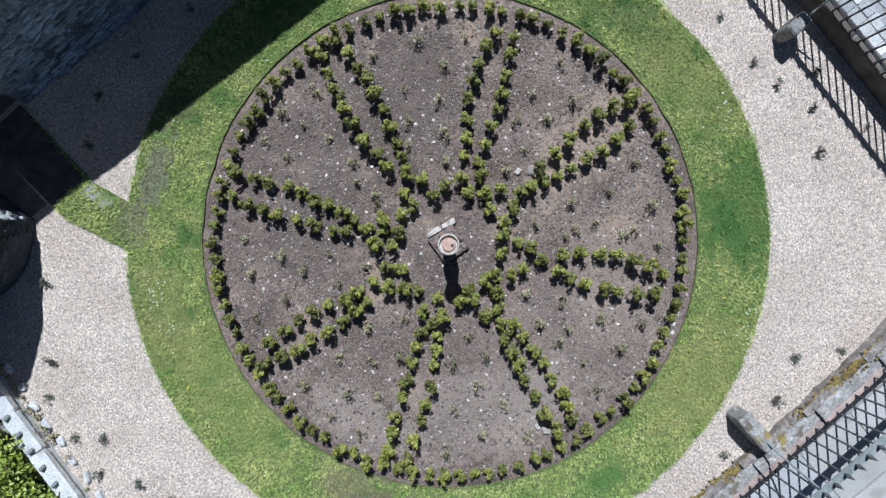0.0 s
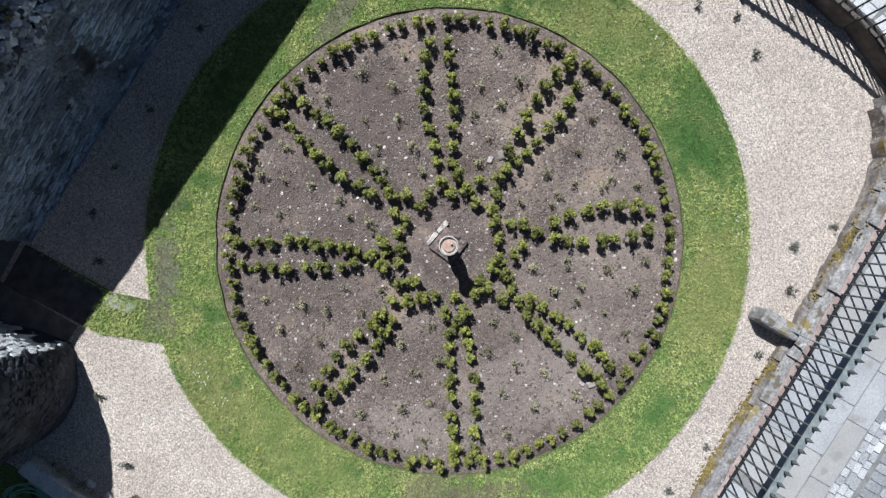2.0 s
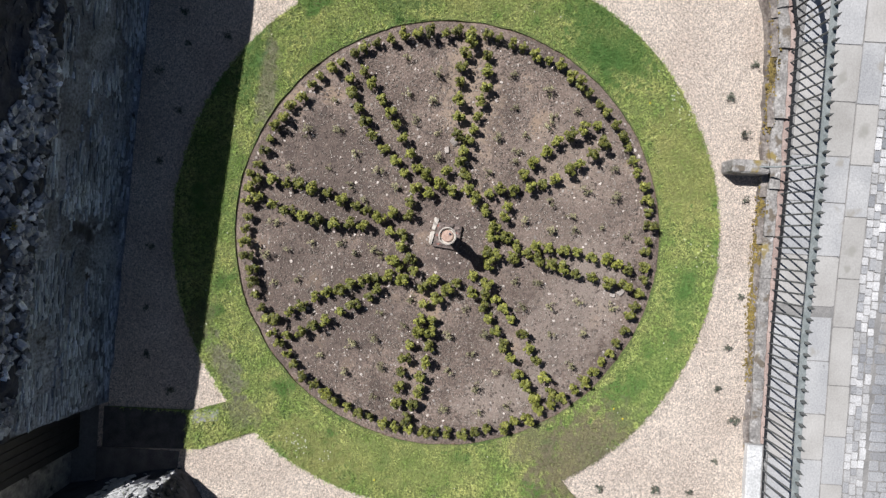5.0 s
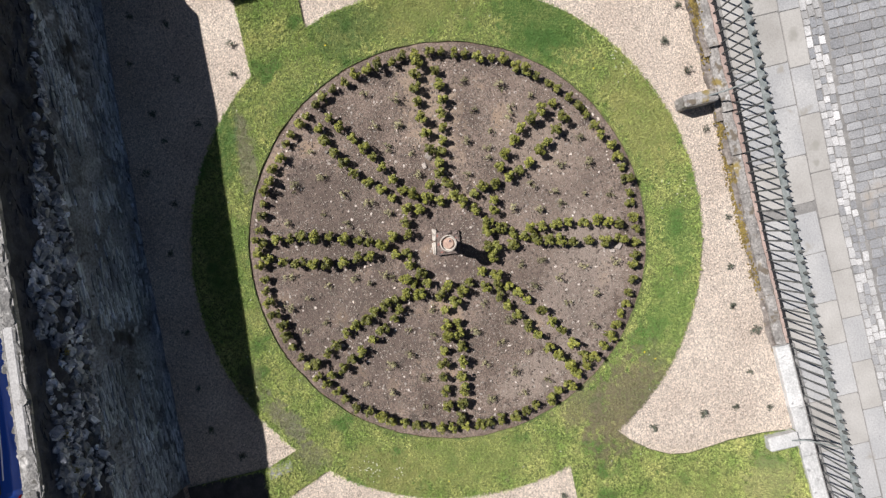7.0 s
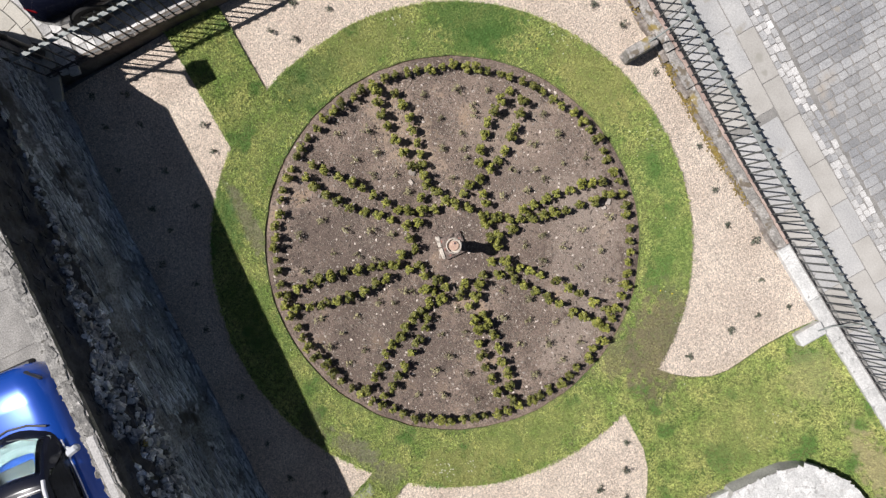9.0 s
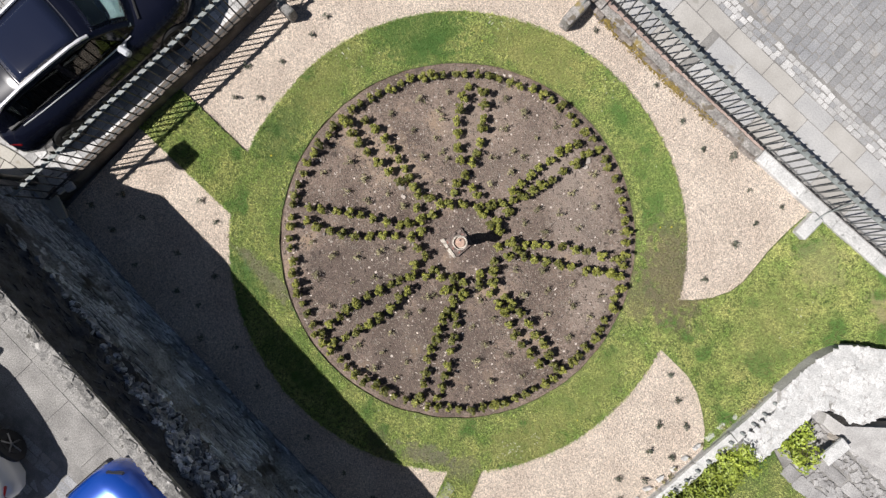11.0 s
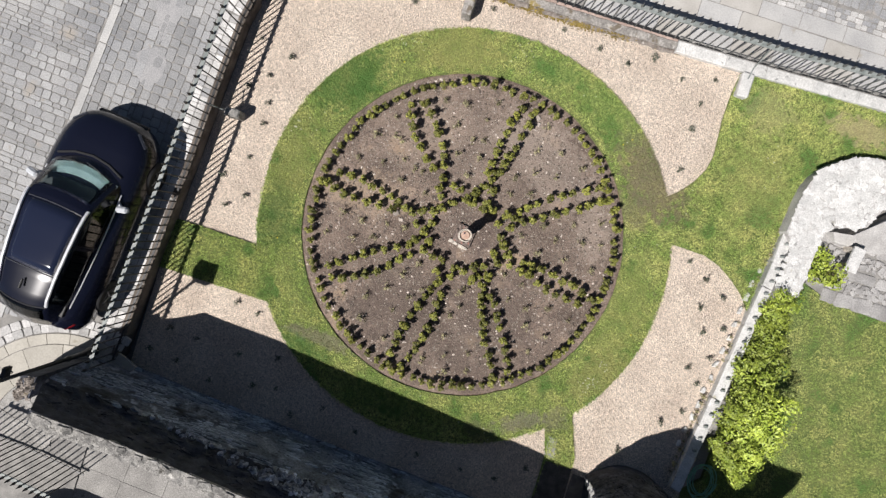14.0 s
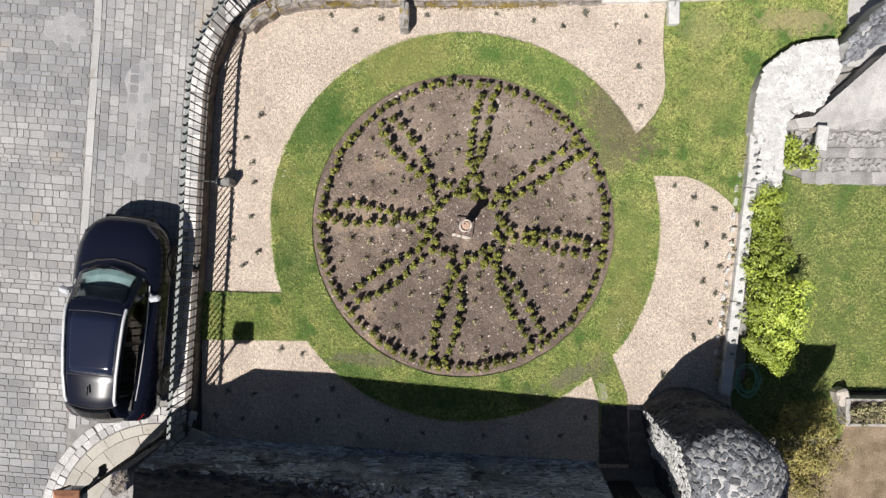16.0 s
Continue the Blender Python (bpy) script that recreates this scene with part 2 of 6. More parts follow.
M_IRON = mat("painted_iron", (0.012, 0.012, 0.013), (0.025, 0.025, 0.026), 10, 0.5, 0.1, 60)
M_IRON_GREY = mat("weathered_iron", (0.16, 0.18, 0.175), (0.27, 0.29, 0.28), 10, 0.6, 0.2, 60)
M_PINK_STONE = mat("worn_sandstone", (0.4, 0.26, 0.2), (0.5, 0.36, 0.28), 14, 0.9, 0.3, 60)
M_BASE = mat("earthy_stone", (0.09, 0.07, 0.06), (0.26, 0.205, 0.18), 14, 0.95, 0.6, 40, vary=0.3, fine_mix=1.0, spots=[((0.3, 0.13, 0.1), 11, 0.6), ((0.4, 0.36, 0.32), 16, 0.64)])
M_PALE_STONE = mat("pale_stone", (0.42, 0.38, 0.33), (0.58, 0.53, 0.46), 12, 0.9, 0.3, 60, spots=[((0.25, 0.22, 0.19), 9, 0.62)])
M_ASPHALT = mat("ground_paving", (0.2, 0.195, 0.185), (0.3, 0.29, 0.275), 0.8, 0.95, 0.4, 30)
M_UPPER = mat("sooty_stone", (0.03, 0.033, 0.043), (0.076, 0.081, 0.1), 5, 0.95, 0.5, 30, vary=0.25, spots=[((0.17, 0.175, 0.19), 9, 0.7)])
M_TOWER = mat("tower_stone", (0.09, 0.096, 0.108), (0.24, 0.25, 0.265), 11, 0.95, 0.6, 35, vary=0.4, spots=[((0.42, 0.43, 0.45), 7, 0.66), ((0.06, 0.062, 0.066), 4, 0.62)])
M_MORTAR = mat("pale_mortar", (0.32, 0.32, 0.315), (0.5, 0.495, 0.485), 5, 1.0, 0.6, 40, spots=[((0.14, 0.14, 0.145), 3, 0.6)])
M_HEDGE = mat("bright_leaf", (0.23, 0.31, 0.042), (0.39, 0.46, 0.065), 5, 0.5, 0, 30, vary=0.3)
M_OLIVE = mat("olive_leaf", (0.15, 0.14, 0.036), (0.36, 0.305, 0.1), 5, 0.6, 0, 30, vary=0.35)
M_WARM_FLAG = mat("warm_flagstone", (0.335, 0.32, 0.295), (0.43, 0.415, 0.39), 1.6, 0.9, 0.2, 40, vary=0.06, fine_mix=0.25, spots=[((0.3, 0.29, 0.26), 2.5, 0.63)])
M_SAND_FLAG = mat("sandstone_flag", (0.34, 0.32, 0.28), (0.43, 0.41, 0.365), 1.6, 0.9, 0.2, 40, vary=0.1, fine_mix=0.3, spots=[((0.3, 0.28, 0.23), 3, 0.63)])
M_GREY_FLAG = mat("crazy_paving", (0.25, 0.243, 0.238), (0.4, 0.39, 0.38), 3, 0.9, 0.3, 40, vary=0.22, fine_mix=0.7)
M_TERRACOTTA = mat("terracotta", (0.36, 0.16, 0.09), (0.48, 0.24, 0.14), 6, 0.85, 0.2, 40)
M_EARTH = mat("bare_earth", (0.15, 0.11, 0.07), (0.27, 0.21, 0.145), 3, 1.0, 0.6, 40, fine_mix=1.0, spots=[((0.42, 0.36, 0.28), 5, 0.66)])
M_LANTERN = plain("lantern_glass", (0.02, 0.03, 0.03), 0.05)
M_HOSE = plain("hose", (0.2, 0.42, 0.3), 0.4)
M_WOOD = mat("grey_timber", (0.28, 0.27, 0.25), (0.42, 0.4, 0.37), 6, 0.85, 0.2, 60)
M_PETAL = plain("petal", (0.68, 0.68, 0.56), 0.7)
M_YELLOW = plain("yellow_petal", (0.75, 0.6, 0.03), 0.7)
M_BLACK_PAINT = plain("black_paint", (0.005, 0.006, 0.014), 0.2, 0.0, 0.45)
M_BLACK_PAINT.node_tree.nodes["Principled BSDF"].inputs["Specular IOR Level"].default_value = 0.3
M_BLUE_PAINT = plain("blue_paint", (0.012, 0.075, 0.42), 0.22, 0.3, 1.0)
M_WHITE_PAINT = plain("cream_paint", (0.5, 0.5, 0.47), 0.3, 0.0, 1.0)
M_SCREEN = plain("windscreen_glass", (0.62, 0.76, 0.76), 0.02)
M_SCREEN.node_tree.nodes["Principled BSDF"].inputs["Transmission Weight"].default_value = 1.0
M_SEAT = mat("seat_cloth", (0.03, 0.035, 0.038), (0.06, 0.068, 0.072), 20, 0.9, 0.1, 60)
M_DASH = mat("dashboard", (0.1, 0.13, 0.135), (0.15, 0.185, 0.19), 12, 0.5, 0.1, 60)
M_ROOF_GLASS = plain("roof_glass", (0.012, 0.016, 0.035), 0.08)
M_RED = plain("red_lens", (0.12, 0.004, 0.006), 0.12)
M_LENS = plain("clear_lens", (0.5, 0.52, 0.55), 0.1)
M_LAMP = plain("lamp_lens", (0.05, 0.055, 0.07), 0.08, 0.3)
M_TRIM = plain("black_trim", (0.02, 0.02, 0.021), 0.6)
M_GLASS = plain("car_glass", (0.05, 0.06, 0.062), 0.03)
M_GLASS.node_tree.nodes["Principled BSDF"].inputs["Transmission Weight"].default_value = 1.0
M_PEBBLE = mat("pebble", (0.36, 0.29, 0.235), (0.8, 0.72, 0.63), 30, 0.95, 0, 40, vary=0.4)
M_IRON_MID = mat("grey_iron", (0.07, 0.075, 0.075), (0.15, 0.155, 0.15), 10, 0.6, 0.1, 60)
M_PINK_KERB = mat("pink_kerb", (0.3, 0.22, 0.19), (0.42, 0.33, 0.29), 5, 0.95, 0.4, 40, vary=0.1)
M_SLOPE = mat("stained_plaster", (0.34, 0.33, 0.32), (0.5, 0.49, 0.475), 2.2, 0.95, 0.4, 40, spots=[((0.26, 0.25, 0.24), 3.5, 0.64)])
M_LEDGE = mat("worn_ledge", (0.13, 0.11, 0.095), (0.31, 0.275, 0.245), 6, 0.95, 0.7, 30, fine_mix=0.9, spots=[((0.2, 0.15, 0.05), 3.2, 0.6), ((0.48, 0.45, 0.42), 11, 0.63)])
M_PLINTH = mat("plinth_stone", (0.07, 0.058, 0.048), (0.16, 0.135, 0.115), 4, 0.95, 0.5, 40, vary=0.15)
M_WHEEL = plain("wheel_alloy", (0.25, 0.25, 0.26), 0.35, 0.8)
M_RUBBER = plain("rubber", (0.015, 0.015, 0.016), 0.7)
M_SATIN = plain("satin_aluminium", (0.85, 0.85, 0.87), 0.42, 0.55)
M_CHROME = plain("chrome", (0.75, 0.75, 0.76), 0.18, 1.0)

# ---------------------------------------------------------------- mesh tools


def mesh_of(bm, name, material, smooth=False):
    me = bpy.data.meshes.new(name)
    bm.to_mesh(me)
    bm.free()
    me.materials.append(material)
    if smooth:
        for p in me.polygons:
            p.use_smooth = True
    return me


def part(name, bm, material, parent=None, label="", smooth=False):
    """Links a bmesh as one mesh object, under a thing or a part."""
    ob = new(name, mesh_of(bm, name, material, smooth))
    ob.parent = parent
    if label:
        ob["label"] = label
    return ob


def piece(name, me, parent, m):
    ob = new(name, me)
    ob.parent = parent
    ob.matrix_basis = m
    return ob


def raw(name, verts, faces, material, parent=None, smooth=False):
    me = bpy.data.meshes.new(name)
    me.from_pydata(verts, [], faces)
    me.materials.append(material)
    if smooth:
        for p in me.polygons:
            p.use_smooth = True
    ob = new(name, me)
    ob.parent = parent
    return ob


def empty(name, m=None):
    ob = new(name)
    if m is not None:
        ob.matrix_basis = m
    return ob


def box(bm, x0, x1, y0, y1, z0, z1, bevel=0.0, m=None):
    r = bmesh.ops.create_cube(bm, size=1)
    for v in r["verts"]:
        v.co = Vector(((x0 + x1) / 2 + v.co.x * (x1 - x0), (y0 + y1) / 2 + v.co.y * (y1 - y0), (z0 + z1) / 2 + v.co.z * (z1 - z0)))
        if m is not None:
            v.co = m @ v.co
    if bevel:
        es = list({e for v in r["verts"] for e in v.link_edges})
        bmesh.ops.bevel(bm, geom=es, offset=bevel, segments=1, affect="EDGES", profile=0.6)
    return bm


def tube(bm, pts, r, sides=8, cap=True):
    """A swept rod through points; r: one radius or one for each point."""
    pts = [Vector(p) for p in pts]
    rad = r if isinstance(r, (list, tuple)) else [r] * len(pts)
    rings = []
    for i, p in enumerate(pts):
        d = (pts[min(i + 1, len(pts) - 1)] - pts[max(i - 1, 0)]).normalized()
        u = d.orthogonal().normalized() if abs(d.z) > 0.9 else d.cross(Vector((0, 0, 1))).normalized()
        w = d.cross(u)
        rings.append([bm.verts.new(p + rad[i] * (math.cos(a) * u + math.sin(a) * w)) for a in [2 * math.pi * k / sides for k in range(sides)]])
    for a, b in zip(rings, rings[1:]):
        for k in range(sides):
            bm.faces.new((a[k], a[(k + 1) % sides], b[(k + 1) % sides], b[k]))
    if cap:
        bm.faces.new(rings[0])
        bm.faces.new(rings[-1])
    bmesh.ops.recalc_face_normals(bm, faces=bm.faces[:])
    return bm


def lathe(bm, prof, sides=24, c=(0, 0), turn=0.0):
    rings = [[bm.verts.new((c[0] + r * math.cos(a), c[1] + r * math.sin(a), z)) for a in [turn + 2 * math.pi * k / sides for k in range(sides)]] for r, z in prof]
    for a, b in zip(rings, rings[1:]):
        for k in range(sides):
            bm.faces.new((a[k], a[(k + 1) % sides], b[(k + 1) % sides], b[k]))
    bm.faces.new(rings[0])
    bm.faces.new(rings[-1])
    bmesh.ops.recalc_face_normals(bm, faces=bm.faces[:])
    return bm


def slab(bm, pts, z0, z1):
    """An upright prism over a polygon in plan."""
    lo, hi = [bm.verts.new((x, y, z0)) for x, y in pts], [bm.verts.new((x, y, z1)) for x, y in pts]
    for i in range(len(pts)):
        j = (i + 1) % len(pts)
        bm.faces.new((lo[i], lo[j], hi[j], hi[i]))
    bm.faces.new(hi)
    bm.faces.new(lo)
    bmesh.ops.recalc_face_normals(bm, faces=bm.faces[:])
    return bm


def wedge(bm, pts, z0):
    """A prism with a sloping top: points of x, y, top."""
    lo, hi = [bm.verts.new((x, y, z0)) for x, y, z in pts], [bm.verts.new(p) for p in pts]
    for i in range(len(pts)):
        j = (i + 1) % len(pts)
        bm.faces.new((lo[i], lo[j], hi[j], hi[i]))
    bm.faces.new(lo)
    bmesh.ops.triangulate(bm, faces=[bm.faces.new(hi)])
    bmesh.ops.recalc_face_normals(bm, faces=bm.faces[:])
    return bm


def in_poly(x, y, pts):
    hit = False
    for (x0, y0), (x1, y1) in zip(pts, pts[1:] + pts[:1]):
        if (y0 > y) != (y1 > y) and x < (x1 - x0) * (y - y0) / (y1 - y0) + x0:
            hit = not hit
    return hit


def stone_mesh(name, material, rng, sx=1.0, sy=1.0, sz=1.0, bevel=0.16, rough=0.14):
    """A worn block, about 1 x 1 x 1, with knocked-off edges."""
    bm = bmesh.new()
    bmesh.ops.create_cube(bm, size=1)
    bmesh.ops.bevel(bm, geom=bm.edges[:], offset=bevel, segments=1, affect="EDGES", profile=0.5)
    for v in bm.verts:
        v.co = Vector((v.co.x * sx, v.co.y * sy, v.co.z * sz)) + Vector([rng.uniform(-rough, rough) for _ in range(3)]) * 0.5
    return mesh_of(bm, name, material)


def joined(name, items, material, parent=None):
    """Many transformed copies of small meshes in one mesh: items of (mesh, matrix)."""
    verts, faces, off = [], [], 0
    cache = {}
    for me, m in items:
        if me not in cache:
            cache[me] = (np.array([v.co[:] for v in me.vertices]), [tuple(p.vertices) for p in me.polygons])
        vs, fs = cache[me]
        a = np.array(m)
        verts.append(vs @ a[:3, :3].T + a[:3, 3])
        faces += [tuple(i + off for i in f) for f in fs]
        off += len(vs)
    return raw(name, np.concatenate(verts).tolist(), faces, material, parent)


def trs(x, y, z, rx=0, ry=0, rz=0, sx=1, sy=1, sz=1):
    return Matrix.LocRotScale((x, y, z), Euler((rx, ry, rz)), (sx, sy, sz))


def street_z(x):
    """The street falls from west to east."""
    return max(-0.05, min(0.35, 0.35 - (x + 5.5) * 0.06))

# ---------------------------------------------------------------- ground and garden
rng = random.Random(4)
BED_R = 3.30


def lawn_r(a):
    """Outer radius of the grass ring, which is not quite round."""
    d = (math.degrees(a) + 180) % 360 - 180
    return float(np.interp(d, (-180, -150, -120, -90, -35, -15, 0, 30, 60, 80, 100, 140, 165, 180), (4.2, 4.23, 4.25, 4.26, 4.32, 4.3, 4.27, 4.24, 4.21, 4.2, 4.21, 4.24, 4.24, 4.2)))


bm = bmesh.new()
bmesh.ops.create_circle(bm, cap_ends=True, radius=900, segments=64, matrix=Matrix.Translation((0, 0, -0.12)))
tagged(part("ground", bm, M_ASPHALT), "grey paved ground around the walled garden", "ground", kind="structure")

GRAVEL = [(-5.75, -5.3), (6.0, -5.3), (6.0, 4.95), (-4.6, 4.95), (-5.2, 4.5), (-5.6, 3.7), (-5.75, 2.5)]
bm = bmesh.new()
slab(bm, GRAVEL, -0.1, -0.012)
tagged(part("gravel", bm, M_GRAVEL), "pale pinkish beige gravel of the garden paths", "gravel", kind="structure")

WEST_PATH = [(-4.01, -1.47), (-5.74, -1.45), (-5.74, -2.5), (-3.42, -2.52)]
SOUTH_PATH = [(2.8, -3.2), (3.27, -2.82), (3.6, -3.7), (3.66, -5.2), (3.02, -5.2), (3.0, -3.8)]
EAST_LAWN = [(3.6, 1.9), (3.95, 2.2), (4.18, 2.49), (4.34, 2.8), (4.39, 3.1), (4.36, 3.5), (4.33, 3.83), (4.34, 4.4), (4.4, 4.93), (8.3, 4.98), (8.25, 4.3), (7.85, 3.9), (7.2, 3.85), (6.7, 3.55), (6.3, 3.0), (6.1, 1.5), (6.02, 0.3), (5.8, 0.58), (5.53, 0.8), (5.2, 1.0), (4.86, 1.11), (4.12, 1.13)]
# outline of the painted shade on the path, kept free of grass
PATH_SHADE = [(3.03, -3.9), (3.61, -3.9), (3.66, -5.2), (3.02, -5.2)]
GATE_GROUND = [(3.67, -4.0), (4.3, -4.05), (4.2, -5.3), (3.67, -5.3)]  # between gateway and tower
LAWN_POLYS = [WEST_PATH, SOUTH_PATH, EAST_LAWN]
bm = bmesh.new()
n = 240
edge = [lawn_r(a) + 0.02 * noise.noise(Vector((6 * math.cos(a), 6 * math.sin(a), 0))) + 0.012 * noise.noise(Vector((30 * math.cos(a), 30 * math.sin(a), 0))) for a in [2 * math.pi * k / n for k in range(n)]]
rings = []
inner = [BED_R + 0.018 * noise.noise(Vector((9 * math.cos(a), 9 * math.sin(a), 5))) + 0.012 * noise.noise(Vector((25 * math.cos(a), 25 * math.sin(a), 8))) for a in [2 * math.pi * k / n for k in range(n)]]
for f, z in ((0.0, -0.05), (0.0, 0.035), (0.5, 0.034), (1.0, 0.03), (1.0, -0.05)):
    rings.append([bm.verts.new(((inner[k] + f * (edge[k] - inner[k])) * math.cos(2 * math.pi * k / n), (inner[k] + f * (edge[k] - inner[k])) * math.sin(2 * math.pi * k / n), z)) for k in range(n)])
for a, b in zip(rings, rings[1:]):
    for k in range(n):
        bm.faces.new((a[k], a[(k + 1) % n], b[(k + 1) % n], b[k]))
for i, p in enumerate(LAWN_POLYS):
    slab(bm, p, -0.05, 0.024 - 0.004 * i)
bmesh.ops.recalc_face_normals(bm, faces=bm.faces[:])
lawn = tagged(part("lawn", bm, M_LAWN), "mown green grass ring round the planting bed with short paths", "lawn", kind="structure")

# grass blades


def on_lawn(x, y):
    if in_poly(x, y, PATH_SHADE):
        return False
    r = math.hypot(x, y)
    return (BED_R + 0.02 < r < lawn_r(math.atan2(y, x)) + 0.015) or any(in_poly(x, y, p) for p in LAWN_POLYS)


def blades(name, test, x0, x1, y0, y1, per_m2, z, length, material, seed):
    g = random.Random(seed)
    verts, faces = [], []
    for _ in range(int((x1 - x0) * (y1 - y0) * per_m2)):
        x, y = g.uniform(x0, x1), g.uniform(y0, y1)
        if not test(x, y):
            continue
        tuft = 0.95 + 0.9 * noise.noise(Vector((x * 13, y * 13, 1)))
        a = g.uniform(0, 6.283)
        for _ in range(3):
            a += g.uniform(1.5, 2.7)
            q, lean = length * tuft * g.uniform(0.6, 1.35), g.uniform(0.35, 1.0)
            c, s = math.cos(a), math.sin(a)
            i = len(verts)
            w = 0.0055
            verts += [(x - s * w, y + c * w, z), (x + s * w, y - c * w, z), (x + c * q * lean, y + s * q * lean, z + q * (1.1 - lean * 0.6))]
            faces.append((i, i + 1, i + 2))
    return raw(name, verts, faces, material)


tagged(blades("grass", on_lawn, -5.8, 8.3, -5.2, 5.0, 2100, 0.03, 0.05, M_BLADE, 21), "short mown green grass blades", "grass", kind="stuff")

# soil disc, gently uneven


def soil_z(x, y):
    r = math.hypot(x, y)
    return 0.02 + 0.02 * (1 - r / BED_R) + 0.022 * noise.noise(Vector((x * 2.3, y * 2.3, 3))) + 0.008 * noise.noise(Vector((x * 11, y * 11, 7))) - (0.02 if r > 3.25 else 0)


bm = bmesh.new()
rs = [0.0] + [(BED_R + 0.06) * (i / 60) for i in range(1, 61)]
rings = [[bm.verts.new((0, 0, 0.04))]]
for r in rs[1:]:
    rings.append([bm.verts.new((r * math.cos(a), r * math.sin(a), soil_z(r * math.cos(a), r * math.sin(a)))) for a in [2 * math.pi * k / 200 for k in range(200)]])
for k in range(200):
    bm.faces.new((rings[0][0], rings[1][k], rings[1][(k + 1) % 200]))
for a, b in zip(rings[1:], rings[2:]):
    for k in range(200):
        bm.faces.new((a[k], b[k], b[(k + 1) % 200], a[(k + 1) % 200]))
bmesh.ops.recalc_face_normals(bm, faces=bm.faces[:])
tagged(part("soil_bed", bm, M_SOIL, smooth=True), "round bed of dry grey-brown soil strewn with chips", "soil", kind="structure")
# ---------------------------------------------------------------- planting


def leaf(bm, p, n_, s, g, slim=0.5):
    u = n_.orthogonal().normalized()
    u.rotate(Matrix.Rotation(g.uniform(0, 6.28), 3, n_))
    w = n_.cross(u)
    bm.faces.new([bm.verts.new(q) for q in (p - u * s, p - w * s * slim + n_ * s * 0.12, p + u * s, p + w * s * slim + n_ * s * 0.12)])


def shrub(name, seed, r, h, leaves, material, size, clump_n=9, low=0.5, slim=0.5):
    g = random.Random(seed)
    top = empty(name)
    bm = bmesh.new()
    for _ in range(4):
        a, b = g.uniform(0, 6.28), g.uniform(0.3, 0.7) * r
        tube(bm, [(0, 0, -0.03), (b * 0.5 * math.cos(a), b * 0.5 * math.sin(a), h * 0.45), (b * math.cos(a), b * math.sin(a), h * 0.8)], [0.007 * r / 0.09, 0.005 * r / 0.09, 0.003], 5)
    part("stem", bm, M_TWIG, top)
    bm = bmesh.new()
    clumps = [(g.uniform(0, 6.28), g.uniform(0.15, 0.85) * r, g.uniform(low, 0.95) * h, g.uniform(0.28, 0.5) * r) for _ in range(clump_n)]
    for _ in range(leaves):
        a, d, z, cr = g.choice(clumps)
        v = Vector((g.gauss(0, 1), g.gauss(0, 1), g.gauss(0, 1))).normalized()
        p = Vector((d * math.cos(a), d * math.sin(a), z)) + v * cr * g.uniform(0.6, 1.1)
        p.z = max(0.02, p.z)
        n_ = (v + Vector((0, 0, 0.6)) + Vector([g.uniform(-0.5, 0.5) for _ in range(3)])).normalized()
        leaf(bm, p, n_, size * g.uniform(0.7, 1.3), g, slim)
    part("foliage", bm, material, top)
    return top


def place(protos, spots, label, category, group):
    """Copies of a few prototypes at spots of x, y, z, scale; the prototypes take the first spots."""
    for i, (x, y, z, s) in enumerate(spots):
        m = trs(x, y, z, 0, 0, rng.uniform(0, 6.28))
        if i < len(protos):
            ob = protos[i]
            ob.matrix_basis = m
        else:
            ob = copy_thing(protos[i % len(protos)], m)
        ob.scale = (s, s, s * rng.uniform(0.85, 1.15))
        tagged(ob, label, category, group)


# the ring, then the double rows of the spokes: outer end, inner end, plants, bow
spots = []
N_RING = 94
for k in range(N_RING):
    a = 2 * math.pi * (k + rng.uniform(-0.12, 0.12)) / N_RING
    r = 3.08 + rng.uniform(-0.03, 0.03)
    spots.append((r * math.cos(a), r * math.sin(a), 0.02, rng.uniform(0.8, 1.15)))
ROWS = [
    (-1.78, 2.20, -0.98, 1.10, 7, 0.14), (-1.52, 2.29, -0.78, 1.22, 7, 0.09),
    (0.35, 2.79, 0.13, 1.56, 7, 0.07), (0.59, 2.77, 0.19, 1.23, 8, 0.12),
    (2.33, 1.74, 1.24, 1.06, 6, 0.04), (2.44, 1.51, 1.42, 0.83, 6, 0.03),
    (2.86, -0.46, 1.52, -0.17, 7, 0.06), (2.61, -0.64, 1.53, -0.37, 6, 0.06),
    (1.45, -2.55, 0.68, -0.87, 10, 0.1), (1.69, -2.35, 1.04, -1.15, 7, 0.05),
    (-0.67, -2.94, -0.34, -1.44, 8, 0.09), (-0.39, -2.91, -0.06, -1.49, 7, 0.08),
    (-2.41, -1.41, -0.99, -0.53, 8, 0.05), (-2.27, -1.62, -1.05, -0.83, 7, 0.13),
    (-2.76, 0.47, -1.11, 0.12, 9, 0.12), (-2.94, 0.18, -1.51, 0.07, 7, 0.11),
]
for i, (x0, y0, x1, y1, n, bow) in enumerate(ROWS):
    mate = ROWS[i ^ 1]
    off = Vector((x0 + x1 - mate[0] - mate[2], y0 + y1 - mate[1] - mate[3])).normalized()  # away from the other row
    for k in range(n):
        f = k / (n - 1)
        w = 4 * f * (1 - f) * bow
        spots.append((x0 + (x1 - x0) * f + w * off.x + rng.uniform(-0.02, 0.02), y0 + (y1 - y0) * f + w * off.y + rng.uniform(-0.02, 0.02), 0.03, rng.uniform(0.9, 1.2)))
